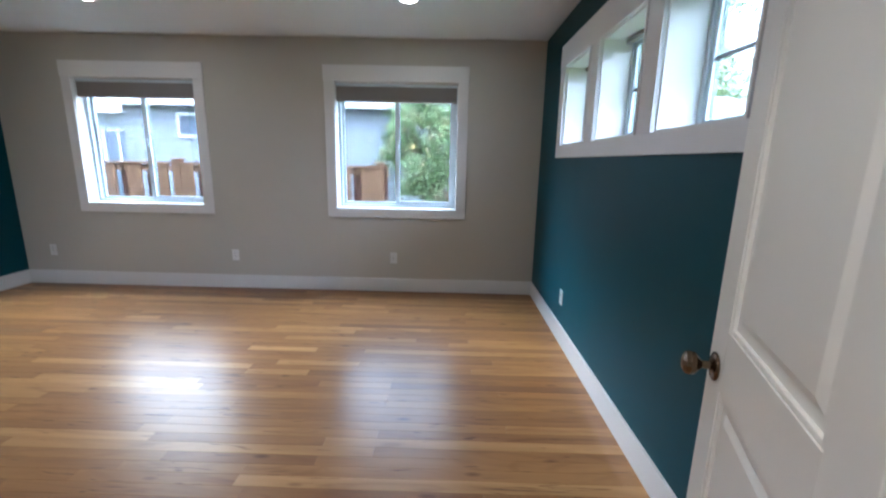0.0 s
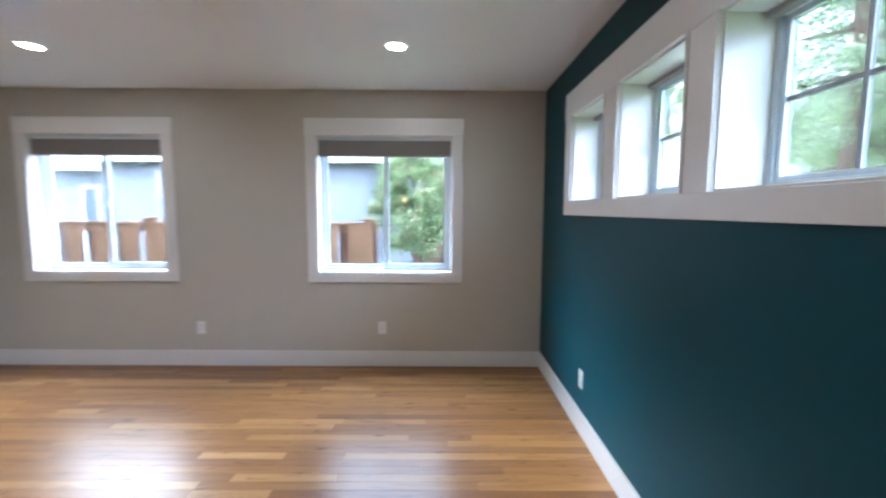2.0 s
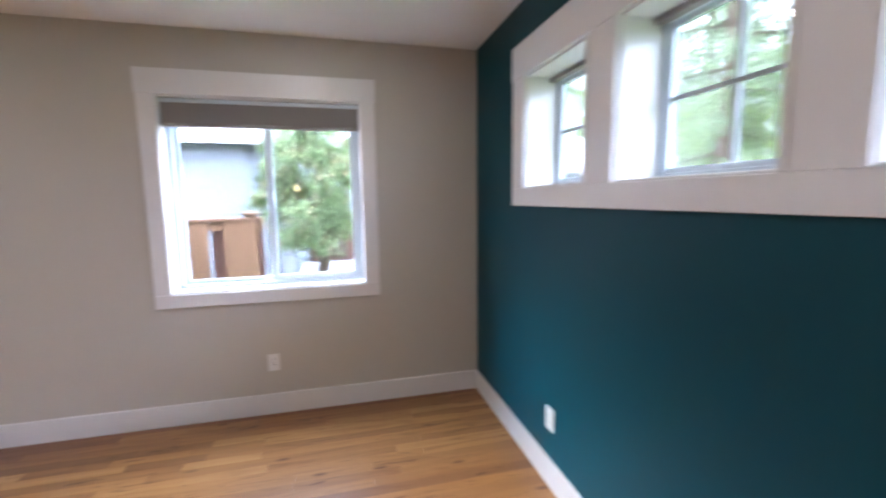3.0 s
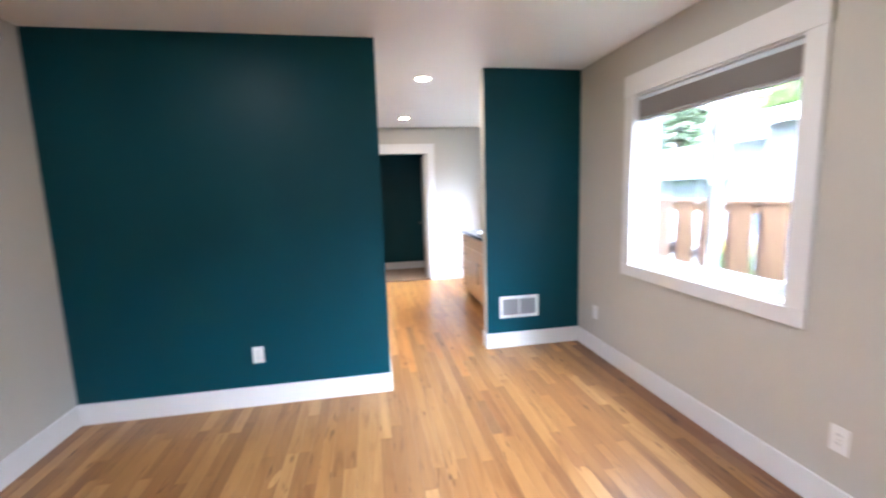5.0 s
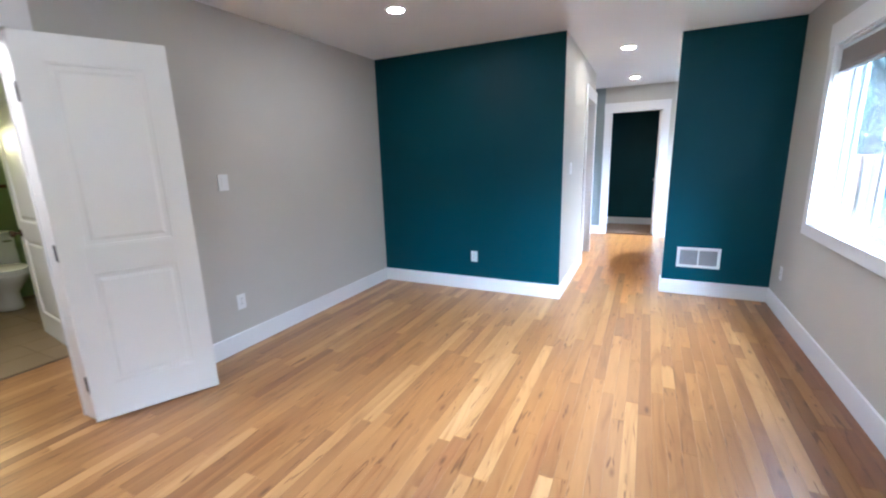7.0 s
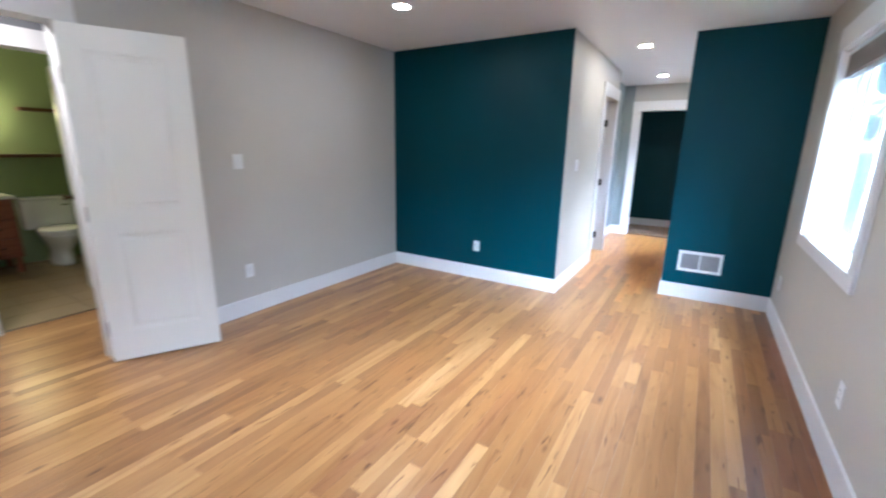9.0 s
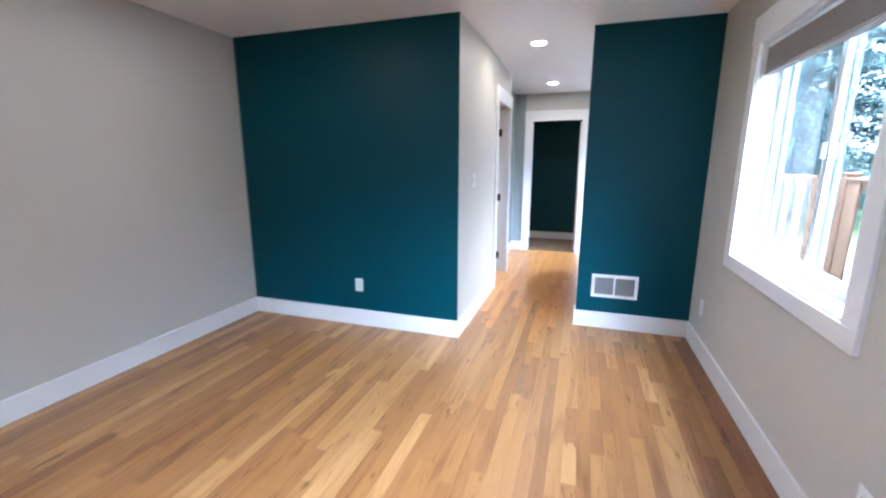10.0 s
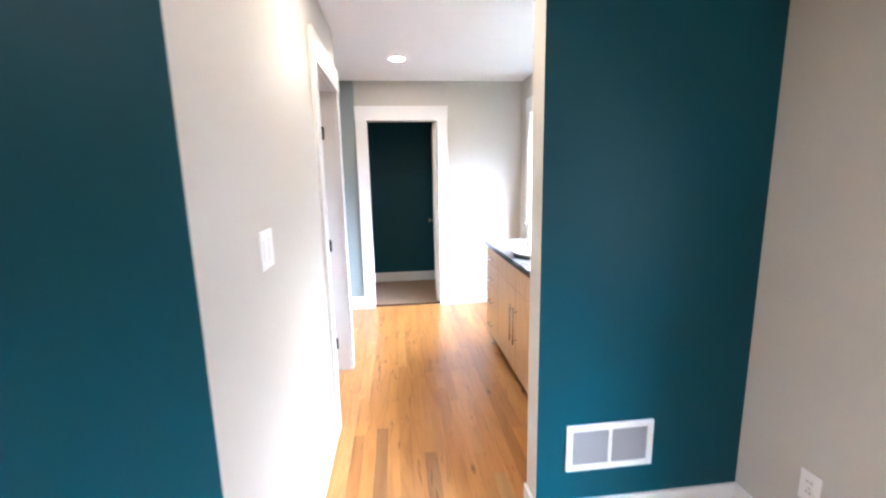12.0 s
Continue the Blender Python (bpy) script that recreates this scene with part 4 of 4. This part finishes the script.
def house(name, label, x0, x1, y0, y1, eave, windows, wall=M_SIDING, over=0.45, rise=1.9, hip=None, roof=M_SHINGLE):
    h = thing(name, label, "house")
    bm = bmesh.new()
    box(bm, x0, x1, y0, y1, GZ, eave + 0.10)
    lap_siding(bm, x0, x1, y0, GZ, eave + 0.1)
    part("wall", bm, wall, h)
    bm = bmesh.new()
    ym = (y0 + y1) / 2
    a = [(x0 - over, y0 - over, eave + 0.12), (x1 + over, y0 - over, eave + 0.12), (x1 + over if hip is None else x1 - hip, ym, eave + rise), (x0 - over if hip is None else x0 + hip, ym, eave + rise),
         (x1 + over, y1 + over, eave + 0.12), (x0 - over, y1 + over, eave + 0.12)]
    top = [bm.verts.new(p) for p in a]
    bot = [bm.verts.new((p[0], p[1], p[2] - 0.12)) for p in a]
    for q in ((0, 1, 2, 3), (3, 2, 4, 5)) + (() if hip is None else ((1, 4, 2), (5, 0, 3))):
        bm.faces.new([top[k] for k in q])
        bm.faces.new([bot[k] for k in q[::-1]])
    for q in ((0, 1), (1, 2), (2, 4), (4, 5), (5, 3), (3, 0)) if hip is None else ((0, 1), (1, 4), (4, 5), (5, 0)):
        bm.faces.new((top[q[0]], bot[q[0]], bot[q[1]], top[q[1]]))
    part("roof", bm, roof, h, "pale shingle roof")
    part("fascia", bx(x0 - over, x1 + over, y0 - over - 0.03, y0 - over - 0.002, eave - 0.06, eave + 0.15), M_FASCIA, h, "white fascia board")
    part("soffit", bx(x0 - over, x1 + over, y0 - over, y0, eave - 0.03, eave - 0.005), M_FASCIA, h)
    for q in windows:
        house_window(h, *q, y0)
    return h


house("neighbour_house", "grey lap-sided neighbouring house with white fascia", -6.2, -0.88, 8.5, 17, 2.32, [(-5.08, -3.76, 1.73, 2.10)], over=0.28, rise=0.75)
house("neighbour_wing", "set-back grey house wing with white fascia", -9.0, -6.25, 10.6, 17, 2.35, [(-8.3, -7.6, 0.3, 1.9)], over=0.35, rise=0.8)
house("far_house", "pale house behind the patio with tall windows", -0.9, 8.5, 15.0, 23, 3.0, [(1.2, 2.3, 0.9, 2.5), (4.2, 5.6, 0.9, 2.4)], over=0.5)
house("far_garage", "low garage with a pale roof across the drive", -26, -11.5, 15.0, 22, 1.7, [(-20, -18, 0.6, 1.5)], M_SIDING, 0.5, 1.6)


def parked_car(m):
    c = thing("parked_car", "white parked car beyond the fence", "car", m)
    prof = [(-2.1, 0.35), (-2.15, 0.75), (-1.5, 0.92), (-0.75, 1.42), (0.75, 1.45), (1.55, 1.0), (2.1, 0.85), (2.15, 0.35)]
    bm = bmesh.new()
    a = [bm.verts.new((x, -0.85 if z < 1.1 else -0.68, z)) for x, z in prof]
    b = [bm.verts.new((x, 0.85 if z < 1.1 else 0.68, z)) for x, z in prof]
    n = len(prof)
    for k in range(n):
        j = (k + 1) % n
        bm.faces.new((a[k], a[j], b[j], b[k]))
    bm.faces.new(a[::-1])
    bm.faces.new(b)
    bmesh.ops.recalc_face_normals(bm, faces=bm.faces[:])
    bmesh.ops.bevel(bm, geom=bm.edges[:], offset=0.07, segments=3, affect="EDGES")
    part("body", bm, M_CARWHITE, c, "", True)
    for sy in (-0.765, 0.765):
        part("side_window", bx(-0.80, 0.85, min(sy, sy * 1.02), max(sy, sy * 1.02), 1.02, 1.34, bevel=0.004), M_WINDARK, c)
    for sx in (-1.3, 1.35):
        for sy in (-0.80, 0.80):
            bm = bmesh.new()
            cyl(bm, 0.33, 0.33, -0.1, 0.1, 28, pose(sx, sy, 0.33, 90))
            w = part("wheel", bm, M_RUBBER, c)
            bm = bmesh.new()
            cyl(bm, 0.20, 0.20, -0.108, 0.108, 20, pose(sx, sy, 0.33, 90))
            part("rim", bm, M_STEEL, w)
    return c


parked_car(pose(-10.8, 11.2, GZ + 0.012, 0, 0, 12))


def limb(bm, p0, p1, r0, r1, seg=8):
    d = Vector(p1) - Vector(p0)
    q = d.to_track_quat("Z", "Y").to_matrix().to_4x4()
    cyl(bm, r0, r1, 0, d.length, seg, Matrix.Translation(p0) @ q)


def leaves(rng, clumps, count, size):
    verts, faces = [], []
    for _ in range(count):
        c, r = clumps[rng.randrange(len(clumps))]
        v = Vector((rng.gauss(0, 1), rng.gauss(0, 1), rng.gauss(0, 0.8)))
        v = v.normalized() * (rng.random() ** 0.45) * r
        p = Vector(c) + v
        e = Euler((rng.uniform(-1.2, 1.2), rng.uniform(-1.2, 1.2), rng.uniform(0, 6.3))).to_matrix()
        s = size * rng.uniform(0.6, 1.4)
        k = len(verts)
        for q in ((-0.5, 0, 0), (0, -0.28, 0.06), (0.55, 0, -0.05), (0, 0.28, 0.06)):
            verts.append(p + e @ (Vector(q) * s))
        faces.append((k, k + 1, k + 2, k + 3))
    return verts, faces


def crown(name, verts, faces, mat, parent, label=""):
    me = bpy.data.meshes.new(name)
    me.from_pydata(verts, [], faces)
    me.materials.append(mat)
    ob = new(name, me)
    ob.parent = parent
    if label:
        ob["label"] = label
    return ob


def broadleaf(name, label, x, y, high, spread, seed, count, size, mat, base=GZ, low=0.35, clumps_n=44, fine=0.8):
    rng = random.Random(seed)
    t = thing(name, label, "tree", pose(x, y, base))
    bm = bmesh.new()
    r = 0.035 * high ** 0.7
    limb(bm, (0, 0, -0.05), (0.05 * high, 0.02, high * 0.45), r * 1.2, r * 0.7, 12)
    limb(bm, (0.05 * high, 0.02, high * 0.44), (0.0, 0.05, high * 0.85), r * 0.7, r * 0.2, 10)
    clumps = []
    for k in range(clumps_n):
        a = rng.uniform(0, 6.28)
        z = high * (low + (0.98 - low) * rng.random())
        f = math.sin(math.pi * min(1, max(0.12, (z / high - low + 0.12) / (1.05 - low)))) ** 0.7
        rad = spread * f * rng.uniform(0.35, 1.0)
        c = (rad * math.cos(a), rad * math.sin(a), z)
        clumps.append((c, spread * fine * rng.uniform(0.18, 0.42)))
        if k < 12:
            limb(bm, (0.03 * high, 0.02, min(z * 0.8, high * 0.8)), c, r * 0.32, r * 0.08, 6)
    part("trunk", bm, M_BARK, t)
    v, f = leaves(rng, clumps, count, size)
    crown("crown", v, f, mat, t)
    return t


def conifer(name, label, x, y, high, spread, seed, count, size, mat=M_NEEDLE, bare=0.12):
    rng = random.Random(seed)
    t = thing(name, label, "tree", pose(x, y, GZ))
    bm = bmesh.new()
    limb(bm, (0, 0, -0.1), (0, 0, high), 0.028 * high ** 0.8, 0.02, 12)
    clumps = []
    n = int(high * 9)
    for k in range(n):
        z = high * (bare + (0.97 - bare) * k / n)
        a = k * 2.4 + rng.uniform(-0.4, 0.4)
        reach = spread * (1 - (z / high)) ** 0.75 * rng.uniform(0.6, 1.05) + 0.15
        tip = (reach * math.cos(a), reach * math.sin(a), z - 0.22 * reach + rng.uniform(-0.1, 0.1))
        if k % 2 == 0:
            limb(bm, (0, 0, z), tip, 0.035, 0.008, 5)
        for s in (0.35, 0.6, 0.85, 1.0):
            clumps.append(((tip[0] * s, tip[1] * s, z + (tip[2] - z) * s), 0.12 * reach + 0.12))
    part("trunk", bm, M_BARK, t)
    v, f = leaves(rng, clumps, count, size)
    crown("crown", v, f, mat, t)
    return t


broadleaf("photinia_bush", "tall green shrub with reddish tips beyond the fence", -0.30, 8.1, 3.7, 0.92, 3, 15000, 0.082, M_LEAFR, low=0.33, clumps_n=110, fine=0.78)
broadleaf("shrub", "small green shrub standing on the patio", 0.66, 8.5, 1.15, 0.36, 9, 3500, 0.05, M_LEAF, base=0.04, low=0.15)
broadleaf("shrub", "low green shrub by the dark fence", 1.5, 10.6, 1.9, 0.8, 8, 5000, 0.07, M_LEAF, low=0.2)
conifer("conifer", "tall green conifer outside the high windows", 7.2, 8.0, 11.5, 2.5, 11, 40000, 0.075)
conifer("conifer", "tall green conifer outside the high windows", 9.4, 4.2, 15.0, 2.8, 12, 42000, 0.085, bare=0.25)
conifer("conifer", "tall thin conifer with bare lower trunk", 12.5, 9.5, 17.0, 2.6, 13, 26000, 0.11, bare=0.3)
conifer("conifer", "distant dark conifer beyond the garden", 15.5, 16.5, 17.0, 3.2, 14, 40000, 0.13)
broadleaf("maple_tree", "yellow-green broadleaf tree outside the high windows", 9.5, 6.6, 4.9, 2.3, 21, 34000, 0.07, M_LEAF, low=0.2)
broadleaf("maple_tree", "yellow-green broadleaf tree outside the high windows", 13.5, 13.5, 6.0, 2.6, 22, 26000, 0.075, M_LEAF, low=0.2)
conifer("fir_tree", "pale green fir behind the low garage", -13.5, 25.0, 8.0, 2.6, 41, 16000, 0.2, M_NEEDLE, bare=0.06)
conifer("fir_tree", "pale green fir behind the low garage", -19.5, 26.0, 9.0, 3.0, 42, 18000, 0.22, M_NEEDLE, bare=0.06)
conifer("fir_tree", "tall dark blue-green fir across the drive", -14.6, 8.0, 9.0, 2.3, 43, 30000, 0.14, M_FIR, bare=0.05)
conifer("fir_tree", "tall dark blue-green fir across the drive", -17.6, 10.8, 11.0, 2.9, 44, 30000, 0.16, M_FIR, bare=0.05)
broadleaf("garden_tree", "broadleaf tree behind the neighbouring roofs", -16, 24, 9.0, 4.2, 23, 8000, 0.4, M_LEAF)
conifer("conifer", "distant conifer behind the garage", -27, 24, 14.0, 3.6, 24, 9000, 0.4)
conifer("conifer", "slender green conifer in the garden", 10.8, 6.0, 12.5, 2.4, 31, 34000, 0.08, bare=0.1)
conifer("conifer", "broad green conifer behind the garden", 14.0, 3.6, 15.0, 3.2, 32, 36000, 0.10, bare=0.15)
broadleaf("maple_tree", "yellow-green broadleaf tree outside the high windows", 11.5, 3.2, 5.0, 2.4, 33, 24000, 0.065, M_LEAF, low=0.2)
broadleaf("maple_tree", "yellow-green broadleaf tree outside the high windows", 9.8, 9.0, 5.2, 2.3, 34, 34000, 0.07, M_LEAF, low=0.15, clumps_n=60)
broadleaf("maple_tree", "yellow-green broadleaf tree outside the high windows", 5.4, 19.5, 7.4, 2.4, 35, 22000, 0.10, M_LEAF, low=0.12, clumps_n=70)
broadleaf("maple_tree", "yellow-green broadleaf tree behind the white roof", 9.6, 19.0, 9.5, 3.4, 36, 30000, 0.11, M_LEAF, low=0.12, clumps_n=80)
broadleaf("maple_tree", "yellow-green broadleaf tree behind the white roof", 14.2, 19.5, 8.5, 3.0, 37, 26000, 0.11, M_LEAF, low=0.12, clumps_n=80)
house("east_house", "pale-roofed low house among the trees", 6.6, 10.8, 12.2, 16.2, 2.15, [(8.2, 9.2, 0.9, 1.7)], M_FASCIA, 0.5, 1.35, hip=1.9, roof=M_WHITEROOF)


def flower_clump(x, y, seed):
    """Strap leaves and a handful of open yellow blooms."""
    rng = random.Random(seed)
    c = thing("flower_clump", "clump of yellow flowers beyond the cedar fence", "flowers", pose(x, y, GZ), "yellow flowers")
    verts, faces, pv, pf = [], [], [], []
    for _ in range(34):
        a, lean, h = rng.uniform(0, 6.28), rng.uniform(0.03, 0.13), rng.uniform(0.48, 0.74)
        bx0, by0, w = rng.gauss(0, 0.05), rng.gauss(0, 0.05), 0.008
        tip = (bx0 + lean * math.cos(a), by0 + lean * math.sin(a), h)
        k = len(verts)
        verts += [(bx0 - w, by0, 0), (bx0 + w, by0, 0), (tip[0] + 0.002, tip[1], h), (tip[0] - 0.002, tip[1], h)]
        faces.append((k, k + 1, k + 2, k + 3))
        for q in range(6):
            b = q * 1.047 + a
            k = len(pv)
            e = (tip[0] + 0.07 * math.cos(b), tip[1] + 0.07 * math.sin(b), h + 0.02)
            s0, s1 = (0.02 * math.cos(b + 0.6), 0.02 * math.sin(b + 0.6)), (0.02 * math.cos(b - 0.6), 0.02 * math.sin(b - 0.6))
            pv += [(tip[0], tip[1], h), (tip[0] + s0[0], tip[1] + s0[1], h + 0.02), e, (tip[0] + s1[0], tip[1] + s1[1], h + 0.02)]
            pf.append((k, k + 1, k + 2, k + 3))
    crown("leaves", verts, faces, M_LEAF, c)
    crown("blooms", pv, pf, M_PETAL, c, "yellow blooms")


for fx, fy, fs in ((-7.95, 9.42, 1), (-7.82, 9.36, 2), (-7.33, 9.44, 3), (-7.20, 9.38, 4)):
    flower_clump(fx, fy, fs)

# ---- plank floor ----
structure("floor_base", bx(-8.7, XE + 0.2, -3.1, YN + 0.15, -0.40, -0.021), M_SUB, "dark subfloor under the boards", "subfloor")
floor = structure("floor", bx(XEND - 0.05, XE, YH - 0.055, YN, -0.021, -0.004), M_SUB, "honey oak strip floor with satin finish", "floor")
PW, GAP = 0.0655, 0.0004
LENGTHS = (0.40, 0.55, 0.70, 0.85, 1.0, 1.2, 1.45, 1.75)
shared = {}


def plank_bm(bm, x0, x1, y0, y1):
    c = 0.0006
    z0, z1, zt = -0.006, -c, 0.0
    lo = [bm.verts.new(p) for p in ((x0, y0, z0), (x1, y0, z0), (x1, y1, z0), (x0, y1, z0))]
    mid = [bm.verts.new((v.co.x, v.co.y, z1)) for v in lo]
    hi = [bm.verts.new(p) for p in ((x0 + c, y0 + c, zt), (x1 - c, y0 + c, zt), (x1 - c, y1 - c, zt), (x0 + c, y1 - c, zt))]
    for a, b in ((lo, mid), (mid, hi)):
        for k in range(4):
            bm.faces.new((a[k], a[(k + 1) % 4], b[(k + 1) % 4], b[k]))
    bm.faces.new(hi)


# boards that stand out: row counted from the one whose south edge is at ROW0, from x to x, and its material; row 14 is
# dark along the north wall
M_DARKGREY = plank_wood("grey_stained_oak_plank", False, [(0.0, (0.185, 0.094, 0.042)), (1.0, (0.205, 0.105, 0.048))])
M_RED = plank_wood("red_brown_oak_plank", False, [(0.0, (0.185, 0.076, 0.027)), (1.0, (0.22, 0.092, 0.034))])
ROW0 = 3.42
STANDOUT = {-4: [(-3.36, -2.96, M_DARKGREY)], -3: [(-3.50, -2.92, M_DARK)], 1: [(-2.90, -2.58, M_DARK)], -8: [(-1.78, -0.80, M_DARK)],
            -15: [(-1.86, -1.31, M_PALE)], -14: [(-1.36, -0.62, M_DARK)], -7: [(-1.27, -0.78, M_PALE)],
            13: [(-2.20, -1.30, M_RED), (-3.30, -2.60, M_RED)], 12: [(-2.20, -1.75, M_RED)], 14: [(-3.60, -2.05, M_RED), (-2.05, -0.70, M_RED), (-0.70, 0.98, M_RED)],
            -30: [(-2.90, -1.65, M_DARK)], -29: [(-2.35, -1.90, M_RED)], -31: [(-3.40, -2.85, M_DARK)], -38: [(-3.20, -2.55, M_DARK)],
            8: [(-3.57, -3.12, M_PALE)], 7: [(-3.62, -3.02, M_DARK)], -20: [(-2.75, -2.20, M_DARK)],
             10: [(-3.20, -2.50, M_DARK)], -34: [(-1.90, -1.20, M_RED)]}
rng = random.Random(77)
rest, passage = bmesh.new(), bmesh.new()
row = 14
count = 0
while ROW0 + row * PW > YH - 0.05:
    y0 = ROW0 + row * PW
    x = XE - 0.002
    end = XEND - 0.04 if y0 > YS - 0.14 else -2.25
    todo = sorted(STANDOUT.get(row, []), key=lambda q: -q[1])
    while x > end:
        L, wood_of = rng.choice(LENGTHS), None
        if todo and x - todo[0][1] < 1e-4:
            L, wood_of = x - todo[0][0], todo.pop(0)[2]
        elif todo and x - L < todo[0][1] + 0.12:
            L = x - todo[0][1]
        L = round(L, 3)
        if wood_of or (x - L / 2 > XW2 - 0.15 and y0 > YS - 0.05 and x - L >= end and count < 280):
            if L not in shared:
                bm = bmesh.new()
                plank_bm(bm, -L + GAP, 0, 0, PW - GAP)
                p = part("plank", bm, M_PLANK, floor)
                shared[L] = p.data
            else:
                p = new("plank", shared[L])
                p.parent = floor
            p.location = (x, y0, 0)
            if wood_of:
                p.material_slots[0].link = "OBJECT"
                p.material_slots[0].material = wood_of
            else:
                count += 1
        else:
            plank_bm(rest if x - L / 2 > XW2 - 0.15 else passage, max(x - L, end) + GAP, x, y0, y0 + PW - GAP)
        x -= L
    row -= 1
tagged(part("planks", rest, M_PLANKJ, floor, "rest of the oak strips"), kind="stuff")
tagged(part("passage_planks", passage, M_PLANKP, floor, "oak strips of the passage, coloured orange as under warm lamps"), kind="stuff")

# pale sapwood patch let into one board
bm = bmesh.new()
pts = [(-0.075, -0.004), (-0.03, -0.016), (0.03, -0.018), (0.072, -0.006), (0.06, 0.010), (0.01, 0.017), (-0.045, 0.012)]
lo = [bm.verts.new((x, y, -0.002)) for x, y in pts]
hi = [bm.verts.new((x, y, 0.0005)) for x, y in pts]
for k in range(len(pts)):
    j = (k + 1) % len(pts)
    bm.faces.new((lo[k], lo[j], hi[j], hi[k]))
bm.faces.new(hi)
patch = part("sapwood_patch", bm, M_PALE, floor, "pale worn patch in one board")
patch.matrix_local = pose(-2.83, 1.96, 0.0004, 0, 0, -12)
